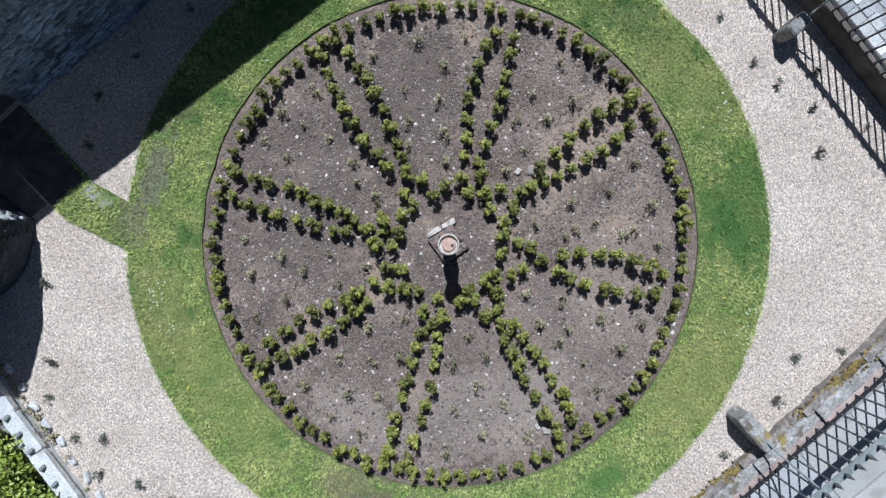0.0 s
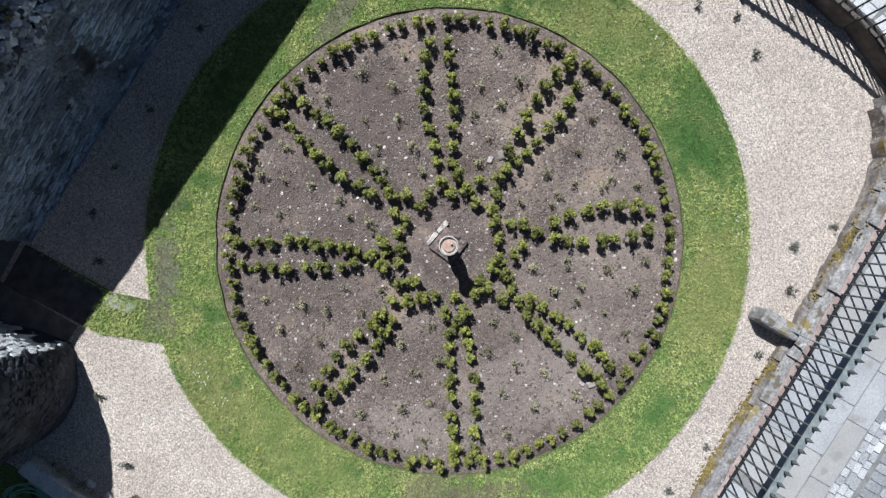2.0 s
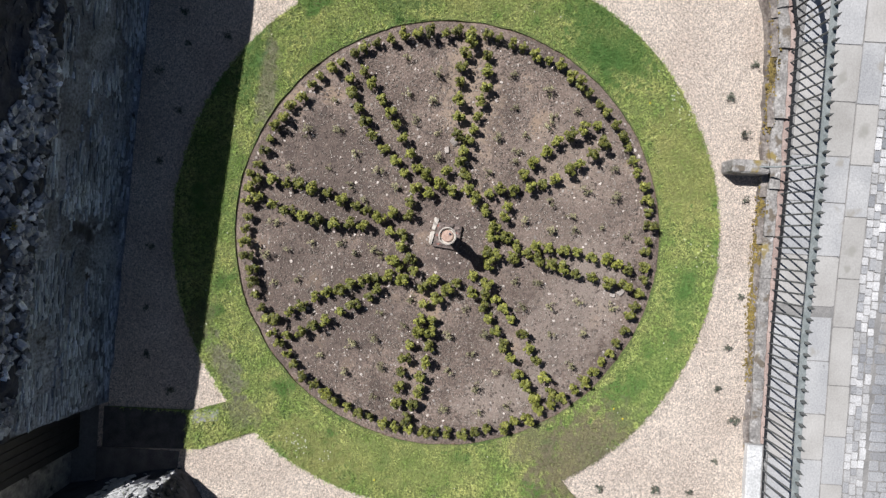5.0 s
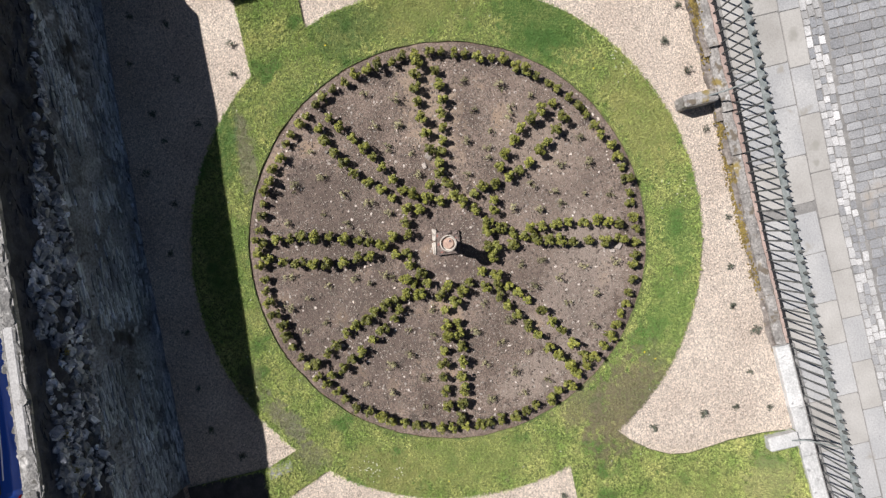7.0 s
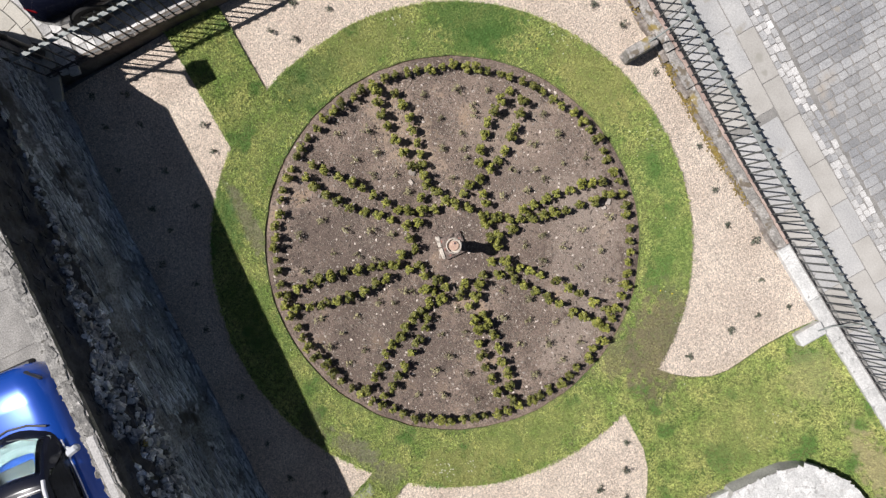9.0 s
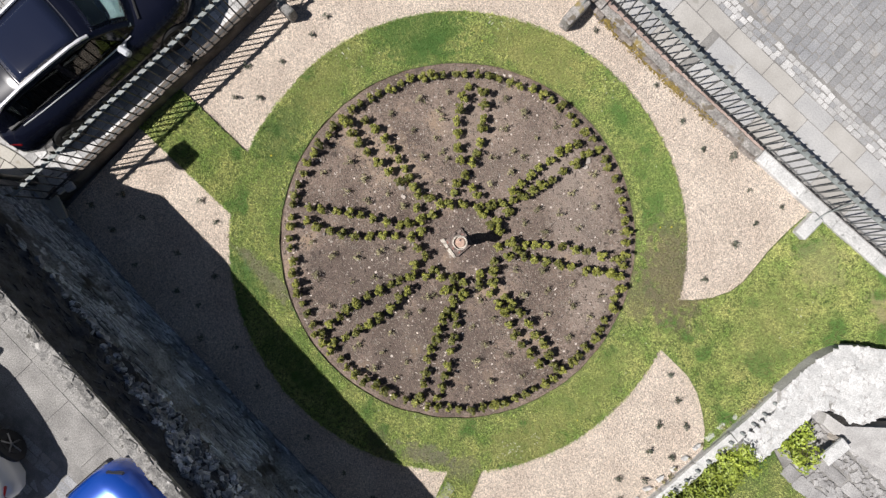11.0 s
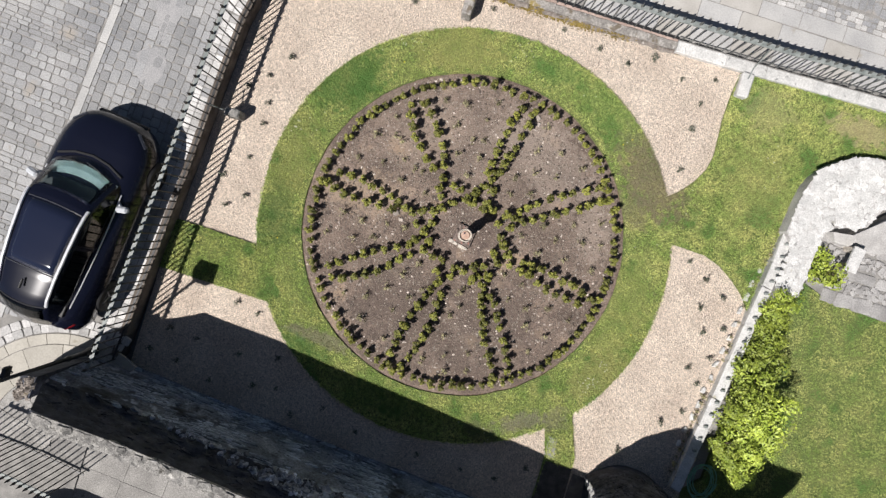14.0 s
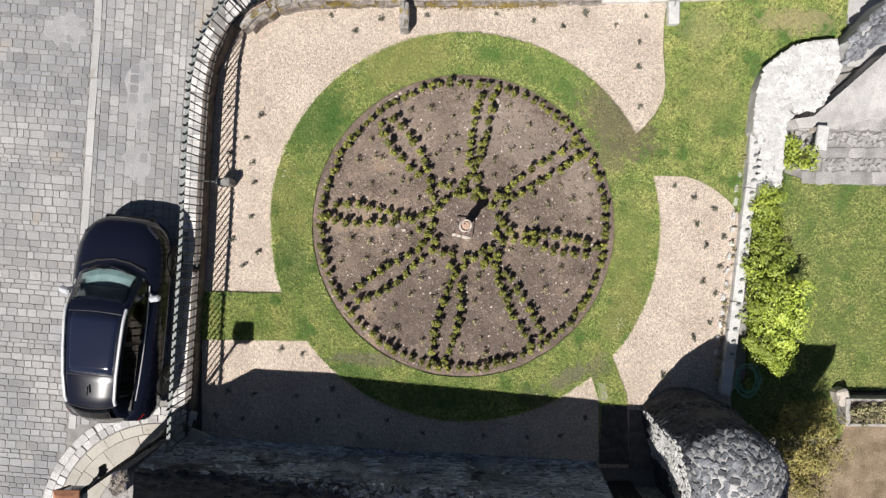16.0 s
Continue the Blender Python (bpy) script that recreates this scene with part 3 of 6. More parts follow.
# the star round the pedestal, where the rows meet
STAR = [(-0.97, -0.06), (-0.77, -0.17), (-0.87, -0.37), (-0.61, -0.33), (-1.0, -0.56), (-0.68, -0.54), (-0.46, -0.58), (-0.25, -0.6),
        (-0.3, -0.84), (-0.18, -1.04), (0.02, -0.86), (0.02, -0.67), (0.22, -0.68), (0.44, -0.81), (0.65, -0.92), (0.4, -0.55),
        (0.73, -0.65), (0.6, -0.48), (0.83, -0.34), (1.09, -0.28), (0.71, -0.17), (1.01, -0.1), (0.85, 0.04), (0.73, 0.2),
        (0.89, 0.42), (0.61, 0.43), (0.89, 0.64), (0.73, 0.67), (0.44, 0.66), (0.24, 0.62), (0.29, 0.77), (0.29, 1.03),
        (0.2, 1.22), (0.11, 1.07), (0.01, 0.69), (0.0, 0.91), (-0.16, 0.71), (-0.3, 0.85), (-0.48, 0.89), (-0.4, 0.56),
        (-0.73, 0.97), (-0.73, 0.77), (-0.65, 0.61), (-0.58, 0.42), (-0.71, 0.27), (-0.93, 0.22), (-1.11, 0.11), (-0.69, 0.04)]
for x, y in STAR:
    if all(math.hypot(x - p[0], y - p[1]) > 0.12 for p in spots):
        spots.append((x, y, 0.035, rng.uniform(0.95, 1.25)))
for x0, y0, x1, y1, n, bow in ROWS:  # the rows run on into the star
    p, d = Vector((x1, y1)), -Vector((x1, y1)).normalized() * 0.2
    while (p + d).length > 0.85:
        p = p + d
        if all(math.hypot(p.x - q[0], p.y - q[1]) > 0.15 for q in spots):
            spots.append((p.x, p.y, 0.035, rng.uniform(0.9, 1.15)))
protos = [shrub("box_shrub", 10 + i, 0.084, 0.28, 560, M_LEAF, 0.0165, 14, 0.25) for i in range(6)]
place(protos, spots, "small yellow-green box shrub planted in soil", "shrub", "box shrubs of the wheel bed")

# sparse seedlings between the spokes, sector by sector
SECTORS = (
    [(-1.18, 2.51), (-0.70, 2.57), (-0.13, 2.79), (-0.81, 2.09), (-0.23, 2.39), (-0.38, 1.89), (-0.17, 1.96), (-0.58, 1.56), (-0.14, 1.58), (-0.26, 1.19)],
    [(0.97, 2.62), (0.91, 2.08), (1.42, 2.19), (0.65, 1.46), (1.02, 1.65), (1.46, 1.71), (1.90, 2.05), (0.64, 1.09), (1.05, 1.21)],
    [(1.14, 0.36), (1.50, 0.65), (2.08, 0.90), (2.61, 1.09), (1.82, 0.47), (1.55, 0.14), (2.33, 0.58), (2.73, 0.65), (2.13, 0.15), (2.69, 0.11)],
    [(1.02, -0.50), (1.45, -0.60), (1.27, -0.97), (1.67, -1.01), (2.13, -0.88), (1.77, -1.38), (2.59, -0.99), (2.23, -1.44), (2.01, -1.88)],
    [(0.29, -1.13), (0.39, -1.02), (0.37, -1.43), (0.22, -1.63), (0.26, -2.09), (-0.04, -2.69), (0.40, -2.47), (0.82, -2.27), (0.47, -2.77), (0.91, -2.62)],
    [(-1.98, -1.85), (-1.52, -1.75), (-1.15, -1.48), (-0.91, -1.10), (-0.66, -0.85), (-1.44, -2.24), (-0.91, -1.88), (-0.65, -1.54), (-0.88, -2.48), (-0.44, -1.29)],
    [(-2.47, -0.28), (-2.67, -0.76), (-2.02, -0.33), (-1.56, -0.23), (-2.13, -0.73), (-1.72, -0.60), (-1.20, -0.23)],
    [(-2.48, 0.86), (-2.29, 1.42), (-1.91, 1.53), (-1.99, 1.88), (-1.99, 0.92), (-1.59, 1.11), (-1.77, 1.47), (-1.55, 0.67), (-1.17, 0.96), (-0.99, 0.57), (-1.35, 0.99)],
)
spots = [(x, y, soil_z(x, y), rng.uniform(0.95, 1.7)) for sector in SECTORS for x, y in sector]
protos = [shrub("seedling", 40 + i, 0.06, 0.13, 60, M_SEEDLING, 0.018, 8, 0.2, 0.25) for i in range(4)]
place(protos, spots, "small sparse twiggy seedling in dry soil", "seedling", "seedlings of the wheel bed")

GRAVEL_NORTH = [(-2.9, 4.58), (-2.37, 4.24), (-1.81, 4.48), (-0.81, 4.56), (0.71, 4.61), (1.5, 4.46), (2.16, 4.36), (2.6, 4.6), (3.28, 4.38), (3.94, 4.57), (3.81, 4.01), (3.78, 3.45), (3.81, 2.62)]
GRAVEL_EAST = [(4.59, 0.9), (5.01, 0.63), (5.46, 0.41), (5.09, 0.09), (5.67, -0.21), (5.3, -0.42), (5.58, -0.85), (5.25, -1.17), (5.5, -1.44), (5.38, -2.09), (5.04, -2.41), (4.39, -3.22)]
GRAVEL_WEST = [(-4.415, 2.41), (-4.735, 1.93), (-4.595, 1.37), (-4.595, 0.95), (-4.645, 0.2), (-4.495, -0.55), (-4.835, -0.86), (-5.045, -0.3), (-5.095, 1.59), (-5.145, 2.59)]
GRAVEL_SOUTH = [(-3.99, -2.71), (-3.54, -2.83), (-5.42, -4.17), (-4.82, -4.24), (-4.09, -4.42), (-3.67, -3.72), (-3.19, -4.25), (-2.72, -4.16), (-2.25, -4.57), (-1.68, -4.27), (-0.87, -4.52), (0.48, -4.57), (1.42, -4.62), (2.17, -4.58), (2.7, -4.17), (-5.13, -3.6), (-4.56, -3.69), (-2.87, -3.57)]
spots = [(x, y, -0.012, rng.uniform(0.75, 1.2)) for x, y in GRAVEL_NORTH + GRAVEL_EAST + GRAVEL_WEST + GRAVEL_SOUTH]
protos = [shrub("lavender", 60 + i, 0.07, 0.12, 90, M_GREY_LEAF, 0.018, 7, 0.25, 0.3) for i in range(4)]
place(protos, spots, "small grey-green lavender tuft in gravel", "plant", "young plants in the gravel")

# ---------------------------------------------------------------- loose bits in the bed and gravel


def chip_mesh(name, material, seed):
    g = random.Random(seed)
    bm = bmesh.new()
    bmesh.ops.create_icosphere(bm, subdivisions=1, radius=0.5)
    for v in bm.verts:
        v.co *= g.uniform(0.65, 1.2)
    return mesh_of(bm, name, material)


def scatter(name, count, test, x0, x1, y0, y1, ground, sizes, material, label, category, flat=0.5, power=2.0):
    base = [chip_mesh(name, material, 70 + i) for i in range(4)]
    items = []
    while len(items) < count:
        x, y = rng.uniform(x0, x1), rng.uniform(y0, y1)
        if test(x, y):
            s = sizes[0] + (sizes[1] - sizes[0]) * rng.random() ** power
            items.append((base[len(items) % 4], trs(x, y, ground(x, y) + s * 0.1, rng.uniform(-0.3, 0.3), rng.uniform(-0.3, 0.3), rng.uniform(0, 6.28), s * rng.uniform(0.8, 1.6), s, s * flat)))
    return tagged(joined(name, items, material), label, category, kind="stuff")


in_bed = lambda x, y: math.hypot(x, y) < 3.24
scatter("stone_chips", 6500, in_bed, -3.3, 3.3, -3.3, 3.3, soil_z, (0.006, 0.05), M_CHIP, "pale stone chips strewn over the soil", "stones", 0.4, 7.0)
scatter("edge_crumbs", 900, lambda x, y: 3.265 < math.hypot(x, y) < 3.325, -3.35, 3.35, -3.35, 3.35, soil_z, (0.012, 0.04), M_RIM, "brown earth crumbs along the cut lawn edge", "soil", 0.55, 1.8)
litter = chip_mesh("dry_litter", M_STRAW, 79)
items = []
while len(items) < 24000:
    x, y = rng.uniform(-3.25, 3.25), rng.uniform(-3.25, 3.25)
    if in_bed(x, y) and rng.random() < 0.35 + 0.65 * max(0, noise.noise(Vector((x * 1.3, y * 1.3, 11))) + 0.35):
        items.append((litter, trs(x, y, soil_z(x, y) + 0.011, rng.uniform(-0.12, 0.12), rng.uniform(-0.12, 0.12), rng.uniform(0, 6.28), 0.012 + 0.055 * rng.random() ** 2.5, rng.uniform(0.006, 0.014), 0.008)))
tagged(joined("dry_litter", items, M_STRAW), "dry stalks and litter on the soil", "litter", kind="stuff")
scatter("clods", 9000, in_bed, -3.3, 3.3, -3.3, 3.3, soil_z, (0.01, 0.05), M_CLOD, "dry crumbled clods of soil", "soil", 0.5, 2.5)
on_gravel = lambda x, y: in_poly(x, y, GRAVEL) and math.hypot(x, y) > lawn_r(math.atan2(y, x)) + 0.02 and not any(in_poly(x, y, p) for p in LAWN_POLYS) and y > -4.9
scatter("pebbles", 26000, on_gravel, -5.75, 6.0, -5.0, 4.95, lambda x, y: -0.014, (0.009, 0.021), M_PEBBLE, "loose pale gravel pebbles", "gravel", 0.6, 1.0)

# daisies and dandelions in the grass
items = []
flower = bmesh.new()
bmesh.ops.create_circle(flower, cap_ends=True, radius=0.0095, segments=6)
me = mesh_of(flower, "daisy", M_PETAL)
for cx, cy, n, sp in ((3.42, -2.1, 22, 0.09), (3.6, -1.75, 8, 0.1), (-2.12, 3.55, 16, 0.11), (-2.35, 3.4, 8, 0.08), (0.04, 3.95, 10, 0.14), (-3.95, 1.1, 8, 0.12), (1.8, -3.9, 10, 0.15), (5.6, 3.2, 10, 0.25), (0, 0, 110, 3.2)):
    for _ in range(n):
        x, y = rng.gauss(cx, sp), rng.gauss(cy, sp)
        if on_lawn(x, y):
            items.append((me, trs(x, y, 0.068, rng.uniform(-0.3, 0.3), rng.uniform(-0.3, 0.3), 0)))
tagged(joined("daisies", items, M_PETAL), "small white daisies scattered in the lawn", "flowers", kind="stuff")
items = [(me, trs(x, y, 0.07, 0, 0, 0, 1.4, 1.4, 1)) for x, y in ((2.55, 2.75), (2.7, 2.9), (-2.2, 3.0), (3.9, -0.9), (-3.6, -1.2))]
tagged(joined("dandelions", items, M_YELLOW), "yellow dandelion heads in the lawn", "flowers", kind="stuff")

# dark sheet over the path: the shade before the gateway as plain colour
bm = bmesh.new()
slab(bm, [(x, y) for x, y in PATH_SHADE], -0.02, 0.03)
tagged(part("threshold_mat", bm, M_PATH_SHADE), "dark sheet painting the shade on the path before the gateway", "mat")
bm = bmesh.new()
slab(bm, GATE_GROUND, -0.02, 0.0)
tagged(part("gate_ground", bm, M_GATE_GROUND), "dark ground between the gateway and the tower", "soil", kind="structure")
# slab at the head of the south path, white stones in the bed
bm = bmesh.new()
box(bm, -0.22, 0.22, -0.1, 0.1, -0.03, 0.026, 0.02)
for v in bm.verts:
    v.co += Vector((rng.uniform(-0.04, 0.04), rng.uniform(-0.03, 0.03), 0))
ob = tagged(part("threshold_slab", bm, M_CEMENT), "worn grey stone slab in the grass path", "slab")
ob.matrix_basis = trs(3.08, -3.62, 0.008, 0, 0, 1.75)
white = [stone_mesh("stone", M_CHIP, random.Random(90 + i)) for i in range(3)]
for x, y, s in ((-1.43, 0.02, 0.12), (-1.3, -0.08, 0.09), (-1.5, 0.1, 0.06), (0.74, 2.74, 0.11), (0.79, 2.62, 0.08), (0.72, 0.55, 0.07), (-1.9, -1.6, 0.06)):
    ob = tagged(new("stone", white[int(s * 100) % 3]), "white broken stone lying on the soil", "stone", "white stones on the bed")
    ob.matrix_basis = trs(x, y, 0.05, 0.2, 0.1, rng.uniform(0, 3), s, s * 0.7, s * 0.5)

# ---------------------------------------------------------------- pedestal
ped = tagged(empty("sundial_pedestal", trs(0.03, 0.01, 0.02)), "weathered stone sundial pedestal on a square slab", "pedestal")
bm = bmesh.new()
box(bm, -0.2, 0.2, -0.2, 0.2, -0.05, 0.1, 0.015, Matrix.Rotation(radians(-8), 4, "Z"))
for v in bm.verts:
    v.co += Vector((rng.uniform(-0.012, 0.012), rng.uniform(-0.012, 0.012), rng.uniform(-0.008, 0.008)))
part("base_slab", bm, M_BASE, ped)
chips = [stone_mesh("rubble", M_BASE, random.Random(95 + i), rough=0.4) for i in range(3)]
for x, y, w in ((-0.16, 0.05, 0.08), (-0.13, 0.15, 0.07), (-0.06, 0.17, 0.06), (0.15, -0.1, 0.07), (-0.17, -0.08, 0.06), (0.02, -0.17, 0.05)):
    piece("rubble", chips[int(w * 100) % 3], ped, trs(x, y, 0.1, 0.3, 0.2, 9 * x, w, w * 0.7, w * 0.5))
for x0, x1, w, turn in ((-0.23, -0.04, 0.07, -12), (-0.03, 0.17, 0.055, -8)):  # kerb broken in two
    bm = bmesh.new()
    box(bm, x0, x1, -0.262, -0.262 + w, -0.05, 0.125, 0.012, Matrix.Rotation(radians(turn), 4, "Z"))
    for v in bm.verts:
        v.co += Vector((rng.uniform(-0.01, 0.01), rng.uniform(-0.01, 0.01), rng.uniform(-0.01, 0.006)))
    part("kerb_piece", bm, M_PALE_STONE, ped, "pale broken kerb piece against the slab")
bm = bmesh.new()
lathe(bm, [(0.13, 0.06), (0.13, 0.14), (0.09, 0.19), (0.075, 0.28), (0.1, 0.46), (0.105, 0.56), (0.075, 0.78), (0.08, 0.87), (0.11, 0.94), (0.11, 0.975)])
part("shaft", bm, M_PALE_STONE, ped, smooth=True)
bm = bmesh.new()
lathe(bm, [(0.1, 0.97), (0.12, 0.985), (0.127, 1.01), (0.124, 1.035), (0.112, 1.04), (0.104, 0.99), (0.08, 0.985)], 28)
part("moulded_rim", bm, M_PALE_STONE, ped)
bm = bmesh.new()
lathe(bm, [(0.082, 0.98), (0.082, 1.012), (0.074, 1.022), (0.03, 1.026)], 24)
dial = part("dial_top", bm, M_PINK_STONE, ped, "reddish worn stone disc")
bm = bmesh.new()
lathe(bm, [(0.014, 1.03), (0.014, 1.05), (0.006, 1.054)], 10, (-0.03, 0.03))
part("stud", bm, M_CHROME, dial)

# ---------------------------------------------------------------- south wall
WX0, WX1, WH = -6.31, 2.95, 3.0


def face_y(x, z):
    b = float(np.interp(x, (-6.45, -3.6, -1.2, 1.35, 3), (-4.55, -4.81, -4.95, -5.07, -5.16)))
    t = float(np.interp(x, (-6.45, -4.2, -2.8, -1.2, 0.3, 1.8, 3), (-4.77, -4.87, -5.01, -5.15, -5.29, -5.46, -5.59)))
    return b + (t - b) * z / WH


def rake(x, z):
    """The ruined west end of the wall steps back towards its top."""
    return 0.52 * max(0.0, (z - 1.9) / 1.1) * ((WX1 - x) / (WX1 - WX0)) ** 8


def rough(x, z):
    """Relief of the wall face."""
    band = max(0.0, min(1.0, (z - 1.85) / 0.12)) * max(0.0, min(1.0, (2.1 + 0.75 * min(1.0, max(0.0, (x + 4.8) / 3.0)) - z) / 0.12))
    n1, n2, n3 = (noise.noise(Vector((x * f, 4.0, z * f * 1.6))) for f in (1.7, 5.0, 13.0))
    fade = max(0.12, min(1.0, (WH - z) / 0.5))
    course = noise.noise(Vector((x * 2.5, 4.0, z * 14)))
    if z < 1.85:
        return 0.03 * n1 + 0.012 * n2 + 0.016 * course
    return fade * (0.04 * n1 + 0.035 * n2 + 0.02 * n3 + band * (0.07 + 0.06 * n2))


bm = bmesh.new()
NX, NZ = 200, 64
xs = [WX0 + (WX1 - WX0) * i / NX for i in range(NX + 1)]
zs = [-0.15 + (WH + 0.15) * j / NZ for j in range(NZ + 1)]
grid = [[bm.verts.new((x + rake(x, z), face_y(x, z) + rough(x, z), z)) for x in xs] for z in zs]
back = [[bm.verts.new((x + rake(x, z), face_y(x, WH) - 0.2 - 0.12 * (WH - z) / WH, z)) for x in xs] for z in (WH, -0.15)]
layers = grid + back
for a, b in zip(layers, layers[1:]):
    for k in range(NX):
        bm.faces.new((a[k], a[k + 1], b[k + 1], b[k]))
for side in (0, -1):
    bm.faces.new([r[side] for r in layers])
bmesh.ops.recalc_face_normals(bm, faces=bm.faces[:])
wall_s = tagged(part("wall_south", bm, M_FACE), "tall dark rubble stone garden wall in shade", "wall", kind="structure")


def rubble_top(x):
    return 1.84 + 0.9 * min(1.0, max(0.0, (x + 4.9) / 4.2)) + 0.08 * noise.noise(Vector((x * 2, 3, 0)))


# everything above the slates takes near-black stone
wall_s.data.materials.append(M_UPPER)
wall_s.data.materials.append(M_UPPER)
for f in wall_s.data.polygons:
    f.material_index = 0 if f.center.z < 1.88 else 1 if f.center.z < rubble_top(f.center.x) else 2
blocks = [stone_mesh("stone", M_RUBBLE, random.Random(100 + i), bevel=0.2, rough=0.4) for i in range(6)]
slates = [stone_mesh("stone", M_SLATE, random.Random(104 + i), bevel=0.16, rough=0.25) for i in range(4)]
near_black = [stone_mesh("stone", M_UPPER, random.Random(110 + i), bevel=0.2, rough=0.4) for i in range(4)]
tops = [stone_mesh("coping_stone", M_COPING, random.Random(120 + i), rough=0.26, bevel=0.14) for i in range(5)]
low_items, slate_items, up_items, count = [], [], [], 0
for _ in range(8500):
    x, z = rng.uniform(WX0 + 0.1, WX1 - 0.1), rng.uniform(0.05, 2.9)
    hi = rubble_top(x)
    if x < WX0 + 0.1 + rake(WX0, z):
        continue
    y, w = face_y(x, z) + rough(x, z), rng.uniform(0.05, 0.18)
    if z < 1.88:
        if noise.noise(Vector((x * 1.1, 9, z * 1.7))) + 0.5 * noise.noise(Vector((x * 4, 3, z * 5))) > -0.06:
            slate_items.append((slates[len(slate_items) % 4], trs(x, y - 0.006, z, rng.uniform(-0.1, 0.1), rng.uniform(-0.12, 0.12), rng.uniform(-0.08, 0.08), w * 1.5, 0.036, rng.uniform(0.025, 0.06))))
    elif z < hi:
        if noise.noise(Vector((x * 1.6, 2, z * 3))) + 0.6 * noise.noise(Vector((x * 5, 6, z * 6))) < -0.26:
            continue
        w *= rng.uniform(0.5, 0.95)
        m = trs(x, y + rng.uniform(-0.02, 0.03), z, rng.uniform(-1, 1), rng.uniform(-1, 1), rng.uniform(-1, 1), w, w * rng.uniform(0.5, 0.9), w * rng.uniform(0.4, 0.8))
        if count < 290:
            piece("stone", blocks[count % 6], wall_s, m)
            count += 1
        else:
            low_items.append((blocks[len(low_items) % 6], m))
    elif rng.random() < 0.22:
        up_items.append((near_black[len(up_items) % 4], trs(x, y - 0.02, z, rng.uniform(-0.2, 0.2), rng.uniform(-0.25, 0.25), rng.uniform(-0.2, 0.2), w * 1.1, 0.044, w * rng.uniform(0.4, 0.7))))
tagged(joined("rubble_stones", low_items, M_RUBBLE, wall_s), kind="stuff")
tagged(joined("slate_stones", slate_items, M_SLATE, wall_s), kind="stuff")
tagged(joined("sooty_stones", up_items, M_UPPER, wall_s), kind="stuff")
cap_items = []
for k in range(46):
    x, w = WX0 + 0.6 + (WX1 - WX0 - 0.7) * (k + rng.random()) / 46, rng.uniform(0.12, 0.26)
    cap_items.append((tops[k % 5], trs(x, face_y(x, WH) - 0.07, WH + 0.01, rng.uniform(-0.1, 0.1), rng.uniform(-0.1, 0.1), rng.uniform(-0.3, 0.3), w, min(0.11, w * 0.55), rng.uniform(0.03, 0.085))))
for k in range(760):
    x, w = rng.uniform(WX0 + 0.54, WX1 - 0.03), rng.uniform(0.04, 0.12)
    d = rng.uniform(0.35 * w, 0.2)
    m = trs(x, face_y(x, WH) - d, WH + rng.uniform(-0.015, 0.008), rng.uniform(-0.2, 0.2), rng.uniform(-0.2, 0.2), rng.uniform(0, 3), w, w * rng.uniform(0.5, 0.9), rng.uniform(0.02, 0.042))
    if k < 290:
        piece("coping_stone", tops[k % 5], wall_s, m)
    else:
        cap_items.append((tops[k % 5], m))
tagged(joined("coping_stones", cap_items, M_COPING, wall_s), kind="stuff")
bm = bmesh.new()
pts = [(x, face_y(x, WH) + 0.004) for x in xs[12::8]] + [(x, face_y(x, WH) - 0.21) for x in reversed(xs[12::8])]
slab(bm, pts, WH - 0.05, WH + 0.018)
part("coping_bed", bm, M_COPING, wall_s)
# worn lime patch on the coping
bm = bmesh.new()
box(bm, -0.75, 0.75, -0.07, 0.07, 0, 0.03, 0.02, trs(0.5, face_y(0.5, WH) - 0.11, WH + 0.015, 0, 0, -0.11))
part("lime_patch", bm, M_SLOPE, wall_s, "pale lime mortar cap")
# weeds on the rubble ledge
spots = [(x, face_y(x, 2.3) + 0.05, 2.3 + rng.uniform(-0.2, 0.25), rng.uniform(0.8, 1.5)) for x in (1.2, 1.7, 2.1, 0.2)]
place([shrub("wall_weed", 130, 0.08, 0.1, 60, M_OLIVE, 0.02, 6, 0.2, 0.3)], spots, "dry tuft of weeds rooted in the wall", "weed", "weeds on the wall")

# gateway door beside the wall's end
bm = bmesh.new()
for i in range(6):
    box(bm, 2.95 + i * 0.125, 3.07 + i * 0.125, -5.62, -5.58, 0.0, 2.0, 0.006)
door = tagged(part("door_1", bm, M_IRON), "dark plank garden door in the gateway", "door", kind="structure")
# wall added to keep the sun off the ground by the gateway
bm = bmesh.new()
slab(bm, [(2.954, -5.75), (4.6, -5.75), (4.6, -6.05), (2.954, -6.05)], -0.1, 2.7)
tagged(part("wall_gate", bm, M_DARK_STONE), "added stone wall that shades the gateway floor", "wall", kind="structure")

# ---------------------------------------------------------------- round tower
TC = Vector((4.84, -4.72, 0))
PROFILE = [(1.2, -0.15), (1.18, 0.6), (1.14, 1.3), (1.09, 2.1), (1.02, 2.42), (0.86, 2.62), (0.58, 2.8), (0.28, 2.9), (0.02, 2.92)]


def plan_r(a, r):
    """Radius of the tower in plan: round, with a straight west flank."""
    q = -0.974 * math.cos(a) - 0.225 * math.sin(a)
    return min(r, 0.76 / q * (0.35 + 0.65 * r / 1.27)) if q > 0.3 else r


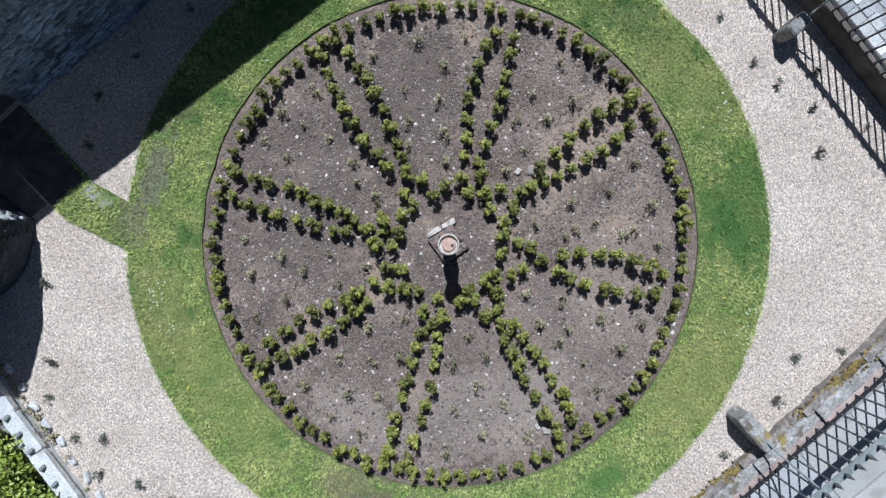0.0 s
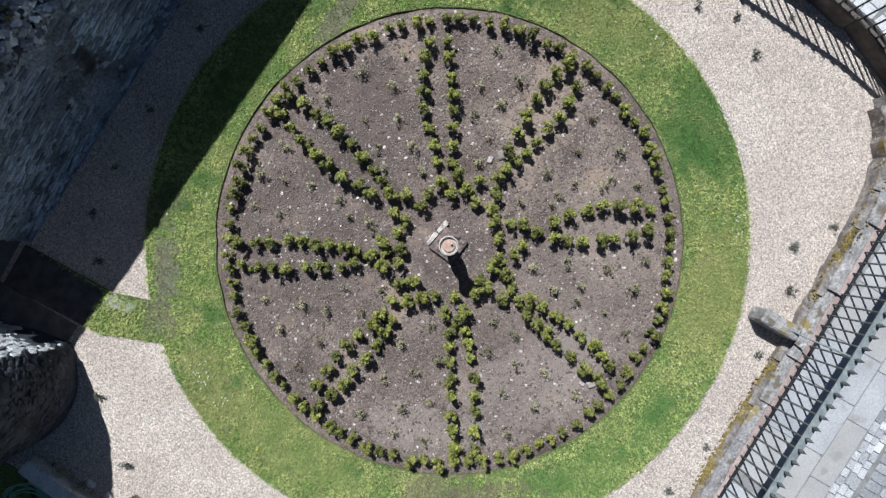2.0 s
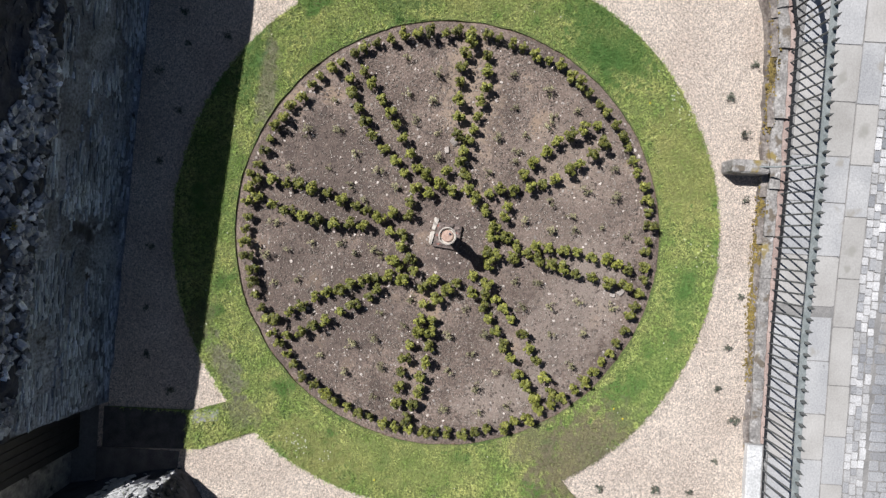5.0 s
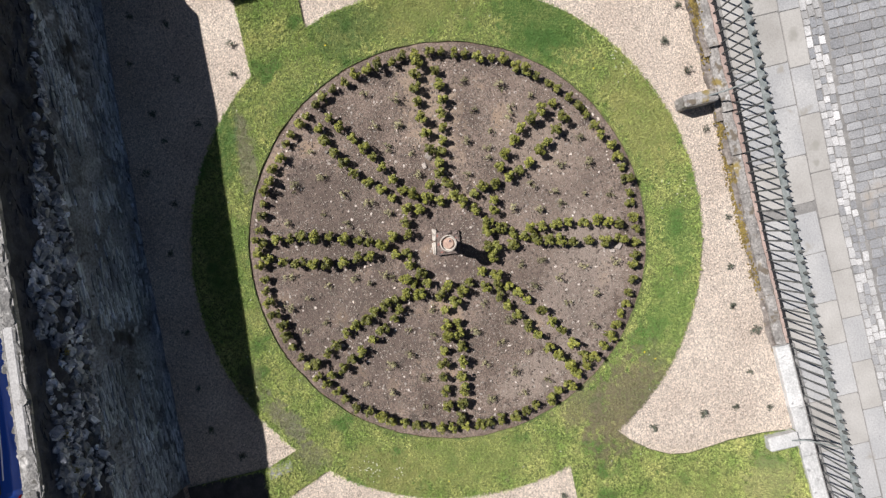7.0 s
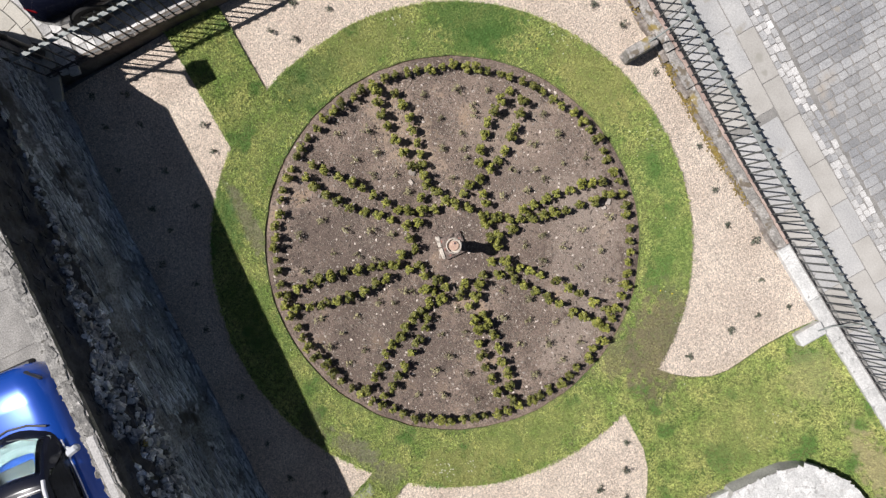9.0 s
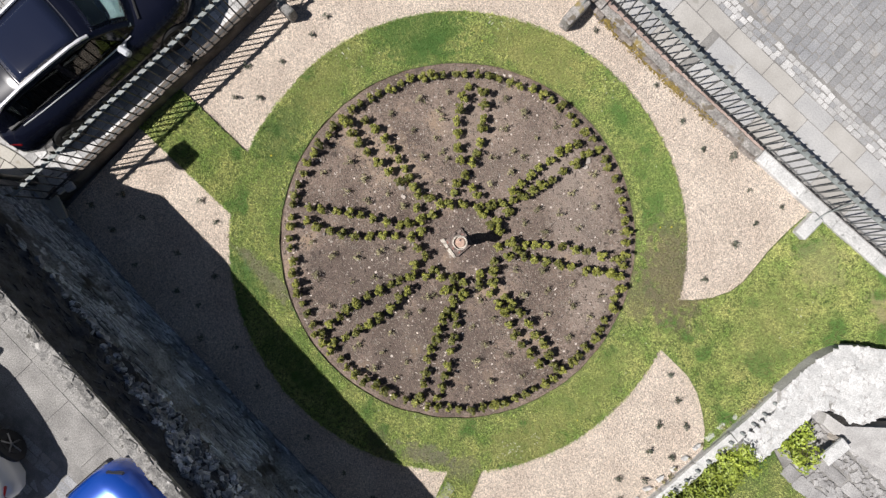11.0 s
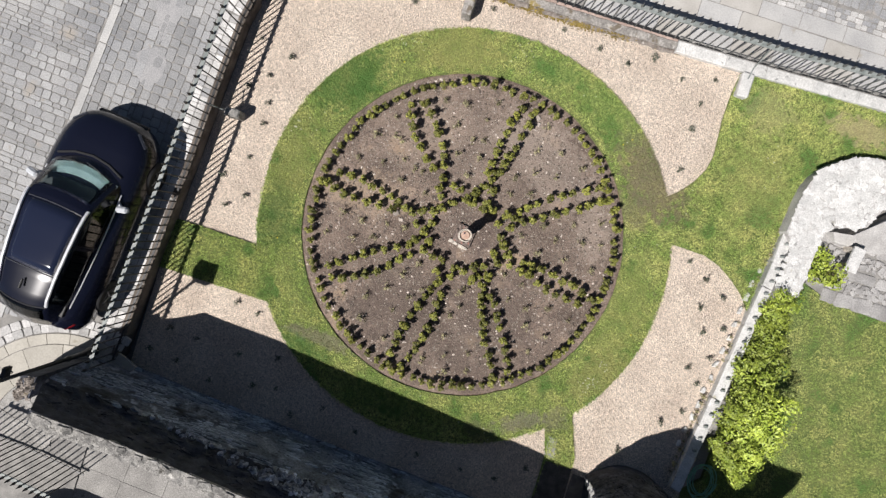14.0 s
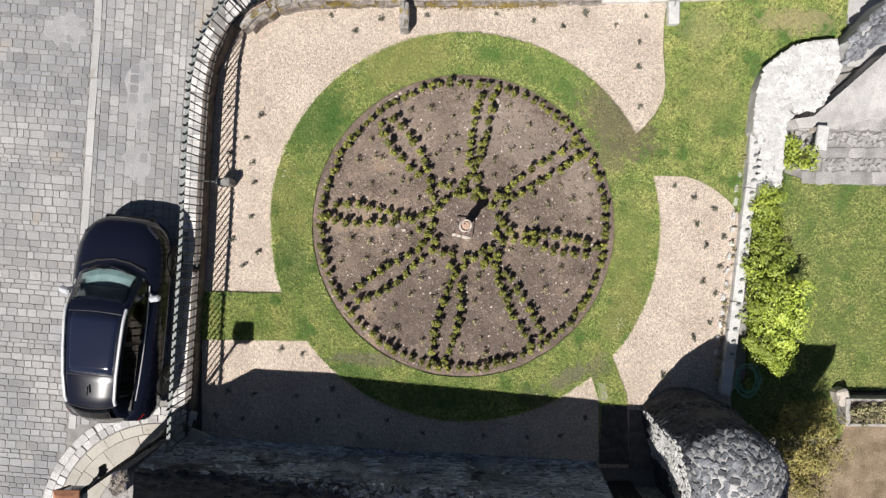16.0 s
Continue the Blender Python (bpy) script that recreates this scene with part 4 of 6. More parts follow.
bm = bmesh.new()
sides = 72
rings = []
for r, z in PROFILE:
    ring = []
    for k in range(sides):
        a = 2 * math.pi * k / sides
        d = 0.07 * noise.noise(Vector((math.cos(a) * 2, math.sin(a) * 2, z * 1.5)))
        e = plan_r(a, r) + d
        ring.append(bm.verts.new((TC.x + e * math.cos(a), TC.y + e * math.sin(a), z + 0.5 * d)))
    rings.append(ring)
for a, b in zip(rings, rings[1:]):
    for k in range(sides):
        bm.faces.new((a[k], a[(k + 1) % sides], b[(k + 1) % sides], b[k]))
bm.faces.new(rings[-1])
bmesh.ops.recalc_face_normals(bm, faces=bm.faces[:])
tower = tagged(part("round_tower", bm, M_MORTAR), "ruined round stone tower stub with a cobbled top", "tower", kind="structure")
# shade of the sides and the north slope, painted in as near-black stone
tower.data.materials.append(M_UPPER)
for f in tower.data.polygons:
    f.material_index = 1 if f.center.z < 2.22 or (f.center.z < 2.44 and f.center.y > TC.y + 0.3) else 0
cobbles = [stone_mesh("stone", M_TOWER, random.Random(140 + i), bevel=0.22, rough=0.34) for i in range(6)]
rest, shade_rest, pale_rest, count = [], [], [], 0
lens = [math.hypot(b[0] - a[0], b[1] - a[1]) for a, b in zip(PROFILE, PROFILE[1:])]
spread = []
for _ in range(30000):
    s = rng.uniform(0.25, sum(lens) - 0.03)
    q, i = s, 0
    while q > lens[i]:
        q -= lens[i]
        i += 1
    f = q / lens[i]
    (r0, z0), (r1, z1) = PROFILE[i], PROFILE[i + 1]
    r, z = r0 + (r1 - r0) * f, z0 + (z1 - z0) * f
    if rng.random() > r / 1.2 + 0.05:
        continue
    am = rng.uniform(0, 2 * math.pi)
    if z < 1.0 and math.sin(am) < -0.4:
        continue
    d = 0.07 * noise.noise(Vector((math.cos(am) * 2, math.sin(am) * 2, z * 1.5)))
    e = plan_r(am, r) + d
    p = Vector((TC.x + e * math.cos(am), TC.y + e * math.sin(am), z + 0.5 * d))
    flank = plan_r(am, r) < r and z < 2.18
    w = rng.uniform(0.04, 0.09) if z > 2.22 else rng.uniform(0.035, 0.075)
    if flank and rng.random() < 0.45:
        continue
    if any((p - o).length < (w + v) * (0.76 if z > 2.22 else 0.7) for o, v in spread):
        continue
    spread.append((p, w))
    slope = math.atan2(r0 - r1, z1 - z0)
    m = Matrix.Translation(p) @ Matrix.Rotation((math.radians(193) if flank else am) + math.pi / 2, 4, "Z") @ Matrix.Rotation(-slope, 4, "X") @ trs(0, -0.006 if z > 2.22 else 0.0, 0, rng.uniform(-0.12, 0.12), rng.uniform(-3, 3), rng.uniform(-0.12, 0.12), w * 1.9, rng.uniform(0.022, 0.042), w * 1.45)
    if count < 300 and (z > 2.44 or (z > 2.22 and e * math.sin(am) <= 0.3)) and math.sin(am) > -0.7:
        piece("stone", cobbles[count % 6], tower, m)
        count += 1
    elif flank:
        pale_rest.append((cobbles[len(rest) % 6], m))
    else:
        (shade_rest if z < 2.18 or (z < 2.44 and e * math.sin(am) > 0.3) else rest).append((cobbles[len(rest) % 6], m))
    if len(spread) > 1700:
        break
tagged(joined("tower_stones", rest, M_TOWER, tower), kind="stuff")
# stones that carry the tower's shade in their colour
tagged(joined("sooty_stones", shade_rest, M_UPPER, tower), kind="stuff")
# west flank in white stone: the sunlight on it is put into the colour
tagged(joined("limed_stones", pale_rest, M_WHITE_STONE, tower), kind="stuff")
# unseen tall slab behind the round part, added to shadow the east lawn
bm = bmesh.new()
slab(bm, [(4.9, -6.02), (5.86, -6.02), (5.85, -5.65), (4.9, -5.65)], -0.1, 5.8)
bmesh.ops.subdivide_edges(bm, edges=bm.edges[:], cuts=9, use_grid_fill=True)
for v in bm.verts:  # uneven faces
    v.co += 0.09 * noise.noise_vector(v.co * 2.1) + 0.05 * noise.noise_vector(v.co * 6.0)
tagged(part("wall_stump", bm, M_TOWER), "unseen tall slab added to cast the shadow on the east lawn", "wall", kind="structure")

# ---------------------------------------------------------------- east side
EW = [(5.55, -3.62), (5.64, -2.71), (5.8, -1.43), (5.97, 0.27), (6.08, 1.25), (6.12, 2.04)]


def along(line, s):
    for (x0, y0), (x1, y1) in zip(line, line[1:]):
        q = math.hypot(x1 - x0, y1 - y0)
        if s <= q:
            return x0 + (x1 - x0) * s / q, y0 + (y1 - y0) * s / q, math.atan2(y1 - y0, x1 - x0)
        s -= q
    return (*line[-1], math.atan2(line[-1][1] - line[-2][1], line[-1][0] - line[-2][0]))


def length(line):
    return sum(math.hypot(b[0] - a[0], b[1] - a[1]) for a, b in zip(line, line[1:]))


wall_e = empty("wall_east")
tagged(wall_e, "low stone wall with a white coping and cut railing stubs", "wall", kind="structure")
bm = bmesh.new()
slab(bm, [(x + 0.05, y) for x, y in EW] + [(x + 0.22, y) for x, y in reversed(EW)], -0.15, 0.14)
part("wall_body", bm, M_WHITE_STONE, wall_e)
caps = [stone_mesh("coping_stone", M_WHITE_STONE, random.Random(150 + i), bevel=0.06, rough=0.05) for i in range(3)]
stub = bmesh.new()
box(stub, -0.04, 0.04, -0.025, 0.025, -0.02, 0.06, 0.01)
stub_me = mesh_of(stub, "railing_stub", M_IRON_GREY)
s, k = 0.0, 0
while s < length(EW) - 0.1:
    w = rng.uniform(0.5, 0.9)
    x, y, a = along(EW, s + w / 2)
    piece("coping_stone", caps[k % 3], wall_e, trs(x + 0.14, y, 0.17, rng.uniform(-0.02, 0.02), rng.uniform(-0.02, 0.02), a, w * 0.997, 0.225, 0.1))
    s += w
    k += 1
s = 0.9
while s < length(EW) - 0.1:
    x, y, a = along(EW, s)
    piece("railing_stub", stub_me, wall_e, trs(x + 0.15, y, 0.22, 0, 0, a - math.pi / 2 + 0.3))
    s += 0.268
# plants in the joint below the wall
spots = []
for k in range(34):
    x, y, a = along(EW, 0.3 + k * 0.168)
    if rng.random() < 0.8:
        spots.append((x - 0.03 + rng.uniform(-0.03, 0.03), y, -0.01, rng.uniform(0.35, 0.9)))
place([shrub("wall_fern", 160 + i, 0.1, 0.2, 90, M_SEEDLING, 0.022, 7, 0.2, 0.4) for i in range(2)], spots, "dark green weeds growing along the wall foot", "weed", "weeds under the east wall")
edge_stones = [stone_mesh("edging_stone", M_WHITE_STONE, random.Random(170 + i), rough=0.3) for i in range(3)]
edging = tagged(empty("edging"), "rough white stones edging the gravel", "edging", kind="structure")
for k in range(14):
    x, y, a = along(EW, 0.9 + k * 0.3)
    piece("edging_stone", edge_stones[k % 3], edging, trs(x - 0.07 + rng.uniform(-0.03, 0.03), y, 0.0, 0, 0, a + rng.uniform(-0.4, 0.4), rng.uniform(0.1, 0.2), rng.uniform(0.06, 0.1), 0.1))

ROUND_OUT = [(6.02, 0.64), (6.11, 2), (6.17, 2.62), (6.23, 3.08), (6.44, 3.46), (6.83, 3.78), (7.3, 3.95), (7.88, 3.99)]
for _ in range(2):  # rounded off
    ROUND_OUT = ROUND_OUT[:1] + [(a[0] * f + b[0] * (1 - f), a[1] * f + b[1] * (1 - f)) for a, b in zip(ROUND_OUT, ROUND_OUT[1:]) for f in (0.75, 0.25)] + ROUND_OUT[-1:]
ROUND_IN = [(6.74, 0.85), (6.81, 2), (6.92, 2.52), (7.09, 2.41), (7.61, 2.58), (7.73, 2.87), (8, 3.4)]
bm = bmesh.new()
slab(bm, [(x + 0.24 if y < 1.95 else x, y) for x, y in ROUND_OUT] + ROUND_IN[::-1], -0.15, 0.36)
wall_r = tagged(part("wall_round", bm, M_SLOPE), "broad curved dwarf wall topped with white flat stones", "wall", kind="structure")
flats = [stone_mesh("flat_stone", M_WHITE_STONE, random.Random(180 + i), bevel=0.07, rough=0.22) for i in range(5)]
ring_poly = ROUND_OUT + ROUND_IN[::-1]
placed = []
tries = 0
while len(placed) < 280 and tries < 20000:
    tries += 1
    x, y, r = rng.uniform(6.0, 8.0), rng.uniform(0.6, 4.0), rng.choice((0.045, 0.06, 0.08, 0.13))
    if all(in_poly(x + r * 0.7 * i, y + r * 0.7 * j, ring_poly) for i, j in ((1, 0), (-1, 0), (0, 1), (0, -1))) and x > 6.0 + 0.27 * (y < 2.0) and all(math.hypot(x - u, y - v) > (r + q) * 0.82 for u, v, q in placed):
        placed.append((x, y, r))
        piece("flat_stone", flats[len(placed) % 5], wall_r, trs(x, y, 0.354, rng.uniform(-0.006, 0.006), rng.uniform(-0.006, 0.006), rng.uniform(0, 6), r * 2.2, r * 1.9, 0.024))

# sloping masonry, fallen slabs, bench, paving
lump = tagged(empty("masonry_heap"), "sloping ruin of grey masonry beyond the curved wall", "masonry")
bm = bmesh.new()
HEAP = [(7.9, 3.84, 0.75), (8.36, 4.38, 0.85), (8.75, 4.75, 0.9), (9.1, 4.3, 0.7), (8.68, 3.82, 0.5), (7.97, 3.42, 0.5)]
wedge(bm, HEAP, -0.1)
part("core", bm, M_MORTAR, lump)
i = 0
while i < 90:
    u, v = rng.uniform(7.9, 9.1), rng.uniform(3.42, 4.75)
    if in_poly(u, v, [p[:2] for p in HEAP]):
        s = ((u - 8.3) * 0.55 + (v - 4.0) * 0.83)
        piece("stone", cobbles[i % 6], lump, trs(u, v, float(np.interp((v - 3.5) - (u - 8.2) * 0.5, (0, 0.6), (0.5, 0.84))) - 0.01, 0.4, 0, rng.uniform(-0.3, 0.3) + 0.6, rng.uniform(0.12, 0.24), rng.uniform(0.08, 0.15), 0.07))
        i += 1
bm = bmesh.new()
wedge(bm, [(7.03, 2.31, 0.32), (7.4, 2.36, 0.36), (8.09, 3.0, 0.46), (8.82, 3.67, 0.5), (9.6, 3.9, 0.5), (9.6, 2.45, 0.06), (8.68, 2.33, 0.06), (7.93, 2.15, 0.1), (7.21, 2.15, 0.16)], -0.1)
tagged(part("sloping_slab", bm, M_SLOPE), "pale sloping plastered slab beside the curved wall", "slab")
bench = tagged(empty("stone_bench", trs(7.57, 1.9, 0.0, 0, 0, -0.12)), "small weathered stone bench", "bench")
bm = bmesh.new()
box(bm, -0.12, 0.12, -0.26, 0.26, 0.34, 0.42, 0.015)
part("seat", bm, M_WHITE_STONE, bench)
for yy in (-0.2, 0.2):
    bm = bmesh.new()
    box(bm, -0.1, 0.1, yy - 0.05, yy + 0.05, -0.05, 0.34, 0.01)
    part("leg", bm, M_PALE_STONE, bench)

PAVE = [(6.85, 2.3), (7.0, 1.2), (7.6, 1.0), (9.6, 0.85), (9.6, 3.6), (8.0, 3.3)]
bm = bmesh.new()
slab(bm, PAVE, -0.12, -0.005)
pave = tagged(part("terrace", bm, M_JOINT), "grey crazy-paved terrace", "paving", kind="structure")
flag_me = [stone_mesh("paving_stone", M_GREY_FLAG, random.Random(190 + i), bevel=0.1, rough=0.16) for i in range(4)]
count = 0
for y0, y1, big in ((2.13, 2.6, 1), (1.76, 2.11, 0), (1.53, 1.75, 1), (1.25, 1.52, 0), (0.95, 1.24, 1)):
    x = 7.0
    while big and x < 9.5:
        q = rng.uniform(0.25, 0.5)
        if in_poly(x + q / 2, (y0 + y1) / 2, PAVE):
            piece("paving_stone", flag_me[count % 4], pave, trs(x + q / 2, (y0 + y1) / 2, -0.003, 0, 0, rng.uniform(-0.04, 0.04), q * 0.98, (y1 - y0) * 0.97, 0.05))
            count += 1
        x += q
    placed, tries = [], 0
    while not big and tries < 1500:
        tries += 1
        x, y, r = rng.uniform(6.9, 9.5), rng.uniform(y0 + 0.04, y1 - 0.04), rng.uniform(0.035, 0.075)
        if in_poly(x, y, PAVE) and all(math.hypot(x - u, y - v) > (r + q) * 0.82 for u, v, q in placed):
            placed.append((x, y, r))
            piece("paving_stone", flag_me[len(placed) % 4], pave, trs(x, y, -0.003, rng.uniform(-0.1, 0.1), rng.uniform(-0.1, 0.1), rng.uniform(0, 6), r * 2.2, r * 1.6, 0.06))

EAST_GREEN = [(5.9, -4.6), (5.9, -3.6), (6.25, -3.3), (6.28, 0.8), (6.75, 0.75), (6.95, 1.2), (7.6, 0.98), (14, 0.7), (14, -3.5), (8.5, -3.55), (8.3, -4.6)]
bm = bmesh.new()
slab(bm, EAST_GREEN, -0.1, 0.0)
tagged(part("lawn_east", bm, M_LAWN), "green lawn beyond the low wall", "lawn", kind="structure")
tagged(blades("grass", lambda x, y: in_poly(x, y, EAST_GREEN), 6.2, 10.5, -4.6, 1.3, 1300, 0.0, 0.045, M_BLADE, 22), "green grass beyond the low wall", "grass", kind="stuff")
bm = bmesh.new()
slab(bm, [(8.45, -3.6), (14, -3.6), (14, -9), (6.6, -9), (6.6, -5.2), (8.3, -4.7)], -0.1, 0.003)
tagged(part("bare_soil", bm, M_EARTH), "trodden brown earth beside the lawn", "soil", kind="structure")
bm = bmesh.new()
slab(bm, [(8.3, 3.5), (14, 3.5), (14, 5.0), (8.3, 5.0)], -0.1, 0.02)
tagged(part("path_east", bm, M_FLAG), "pale stone path at the lawn's end", "path", kind="structure")

spots = [(6.5, 0.55, 0, 0.8), (6.45, 0.1, 0, 0.9), (6.55, -0.45, 0, 1.0), (6.5, -1.0, 0, 1.15), (6.75, -1.5, 0, 1.1), (6.4, -1.65, 0, 1.0), (6.6, -2.15, 0, 1.15), (6.9, -2.2, 0, 0.8), (6.35, -2.5, 0, 0.8), (6.75, -2.75, 0, 0.75), (6.85, -2.95, 0, 0.5)]
place([shrub("hedge_bush", 200 + i, 0.46, 0.75, 3000, M_HEDGE, 0.033, 22, 0.2, 0.5) for i in range(3)], spots, "bright yellow-green leafy hedge bush behind the wall", "bush", "hedge bushes along the east wall")
spots = [(7.0, 1.75, 0, 0.62), (7.3, 1.45, 0, 0.7), (7.05, 1.45, 0, 0.5)]
place([shrub("broadleaf_bush", 210, 0.42, 0.6, 420, M_HEDGE, 0.06, 12, 0.3, 0.5)], spots, "bright green broad-leaved bush beside the paving", "bush", "bushes by the terrace")
spots = [(7.0, -4.2, 0, 1.0), (7.45, -4.7, 0, 1.05), (6.9, -5.0, 0, 1.0), (7.5, -4.1, 0, 0.8), (7.3, -5.4, 0, 1.0)]
place([shrub("olive_bush", 220 + i, 0.6, 1.1, 1700, M_OLIVE, 0.038, 20, 0.25, 0.3) for i in range(2)], spots, "tall olive-brown bush beside the tower", "bush", "bushes by the tower")

hose = bmesh.new()
pts = []
for k in range(151):
    a = 2 * math.pi * 5 * k / 150
    q = 0.78 + 0.07 * (a / 6.28) + 0.06 * math.sin(0.83 * a)
    pts.append((6.2 + 0.04 * math.sin(0.41 * a) + 0.25 * q * math.cos(a), -3.3 + 0.05 * math.cos(0.37 * a) + 0.34 * q * math.sin(a), 0.06 + 0.009 * a / 6.28))
tube(hose, pts, 0.01, 6)
tagged(part("garden_hose", hose, M_HOSE), "coiled green garden hose lying by the wall", "hose")

planter = tagged(empty("planter", trs(8.6, -3.95, 0, 0, 0, 0)), "grey timber planter box with small plants", "planter")
for x0, x1, y0, y1 in ((-0.4, -0.3, -0.3, 0.3), (0.9, 1.0, -0.3, 0.3), (-0.3, 0.9, -0.3, -0.24), (-0.3, 0.9, 0.24, 0.3)):
    bm = bmesh.new()
    box(bm, x0, x1, y0, y1, -0.03, 0.34, 0.01)
    part("board", bm, M_WOOD, planter)
bm = bmesh.new()
box(bm, -0.3, 0.9, -0.24, 0.24, 0.0, 0.29)
part("soil", bm, M_SOIL, planter)
place([shrub("planter_plant", 230, 0.16, 0.2, 160, M_SEEDLING, 0.03, 8, 0.2, 0.4)], [(8.4 + 0.13 * k, -3.87 - 0.16 * (k % 2) + rng.uniform(-0.03, 0.03), 0.28, rng.uniform(0.9, 1.3)) for k in range(8)], "grey-green plant growing in the planter", "plant", "planter plants")
bm = bmesh.new()
box(bm, -0.13, 0.13, -0.18, 0.18, -0.05, 0.3, 0.04)
ob = tagged(part("stone_post", bm, M_PALE_STONE), "short pale stone post beside the lawn", "post")
ob.matrix_basis = trs(8.2, -3.65, 0.0, 0, 0, 0.3)

# ---------------------------------------------------------------- fences


def fence_line(name, pts, step, h, base_z, label, grey_bars=False):
    top = tagged(empty(name), label, "fence", kind="structure")
    total = length(pts)
    bar = bmesh.new()
    tube(bar, [(0, 0, -0.08), (0, 0, h - 0.17)], 0.014, 6)
    tube(bar, [(0, 0, h - 0.17), (0, 0, h - 0.12), (0, 0, h)], [0.014, 0.03, 0.002], 6)
    me = mesh_of(bar, "bar", M_IRON_MID if grey_bars else M_IRON)
    k = 0
    while k * step < total:
        x, y, a = along(pts, k * step)
        piece("bar", me, top, trs(x, y, base_z(x)))
        k += 1
    for zz, hw in ((0.1, 0.02), (h - 0.2, 0.05 if grey_bars else 0.036)):
        bm = bmesh.new()
        m = int(total / 0.25)
        for i in range(m):
            (xa, ya, _), (xb, yb, _) = along(pts, i * total / m), along(pts, (i + 1) * total / m)
            a, b = Vector((xa, ya, 0)), Vector((xb, yb, 0))
            d = (b - a).normalized()
            nrm = Vector((-d.y, d.x, 0)) * hw
            za, zb = base_z(a.x) + zz, base_z(b.x) + zz
            q = [bm.verts.new((v.x, v.y, z)) for v, z in ((a - nrm, za), (b - nrm, zb), (b + nrm, zb), (a + nrm, za))]
            q2 = [bm.verts.new(v.co + Vector((0, 0, 0.014))) for v in q]
            bm.faces.new(q)
            bm.faces.new(q2)
            for j in range(4):
                bm.faces.new((q[j], q[(j + 1) % 4], q2[(j + 1) % 4], q2[j]))
        bmesh.ops.recalc_face_normals(bm, faces=bm.faces[:])
        part("rail", bm, M_IRON_GREY if zz > 0.5 else M_IRON, top)
    return top


WEST_LINE = [(-5.91, -4.5), (-5.79, -2.6), (-5.64, -0.5), (-5.54, 1.5), (-5.45, 2.8), (-5.31, 3.5), (-5.03, 4.12), (-4.62, 4.57), (-4.1, 4.87), (-3.4, 5.03)]
fence_line("fence_west", WEST_LINE, 0.17, 1.2, street_z, "black iron railing with spiked bars along the street")
fence_line("fence_north", [(-3.4, 5.03), (-1.0, 5.09), (3.0, 5.12), (5.0, 5.16), (8.0, 5.29), (11.0, 5.4)], 0.165, 1.18, lambda x: street_z(x) + 0.03, "weathered iron railing with spiked bars on a stone kerb", True)

# plinth under the west railing
plinth = tagged(empty("plinth_west"), "dark stone plinth under the street railing", "plinth", kind="structure")
pl = [stone_mesh("plinth_stone", M_PLINTH, random.Random(240 + i), bevel=0.08, rough=0.08) for i in range(3)]
s, k = 0.0, 0
while along(WEST_LINE, s)[1] < 4.1:
    w = rng.uniform(0.45, 0.7)
    x, y, a = along(WEST_LINE, s + w / 2)
    zt = street_z(x) + 0.01
    piece("plinth_stone", pl[k % 3], plinth, trs(x - 0.045 * math.sin(a), y + 0.045 * math.cos(a), (zt - 0.15) / 2, 0, 0, a, w * 1.02, 0.15, zt + 0.15))
    s += w
    k += 1

# kerb under the north railing
kerb = tagged(empty("kerb_north"), "lichened kerb stones under the north railing", "kerb", kind="structure")
NORTH_LINE = WEST_LINE[6:] + [(-1.0, 5.09), (3.0, 5.12), (5.0, 5.16), (8.0, 5.29), (11.0, 5.4)]


def beside(s, off):
    """A spot along the north railing, off metres to its street side, with its heading."""
    x, y, a = along(NORTH_LINE, s)
    return x - off * math.sin(a), y + off * math.cos(a), a


def kerb_stone(s0, s1, o0, o1, z0, z1, material, worn=0.02):
    """One kerb stone that follows the railing from s0 to s1, between two offsets from it, with worn edges."""
    n = max(2, int((s1 - s0) / 0.07))
    bm = bmesh.new()
    rows = []
    for i in range(n + 1):
        q = s0 + (s1 - s0) * i / n
        e = [worn * noise.noise(Vector((q * 5.5, o, 4))) + 0.5 * worn * noise.noise(Vector((q * 17, o, 8))) for o in (o0, o1)]
        dz = 0.4 * worn * noise.noise(Vector((q * 6, o0, 2)))
        rows.append([bm.verts.new((*beside(q, o)[:2], z)) for o, z in ((o0 + e[0], z0), (o0 + e[0], z1 - 0.018), (o0 + e[0] + 0.014, z1 + dz), ((o0 + o1) / 2, z1 + 0.004 + dz), (o1 + e[1] - 0.014, z1 + dz), (o1 + e[1], z1 - 0.018), (o1 + e[1], z0))])
    for a, b in zip(rows, rows[1:]):
        for j in range(6):
            bm.faces.new((a[j], a[j + 1], b[j + 1], b[j]))
    bm.faces.new(rows[0])
    bm.faces.new(rows[-1])
    bmesh.ops.recalc_face_normals(bm, faces=bm.faces[:])
    part("kerb_stone", bm, material, kerb)


s = 0.25
while s < length(NORTH_LINE) - 1:
    x = along(NORTH_LINE, s)[0]
    w = rng.uniform(0.55, 1.1)
    z = max(street_z(x + w / 2), 0.0) + 0.045
    if x > 2.2:
        z = max(z, 0.11)
        kerb_stone(s + 0.003, s + w - 0.003, -0.275, -0.035, -0.15, z, M_WHITE_STONE, 0.008)
    else:
        kerb_stone(s + 0.002, s + w - 0.002, -0.215, -0.045, -0.15, z, M_KERB)
        kerb_stone(s + 0.13, s + w + 0.127, -0.315, -0.205, -0.15, z - 0.045, M_LEDGE, 0.035)
    kerb_stone(s + 0.002, s + w - 0.002, -0.04, 0.06, -0.15, z - 0.02, M_PAVE if x > 2.2 else M_PINK_KERB, 0.012)
    s += w

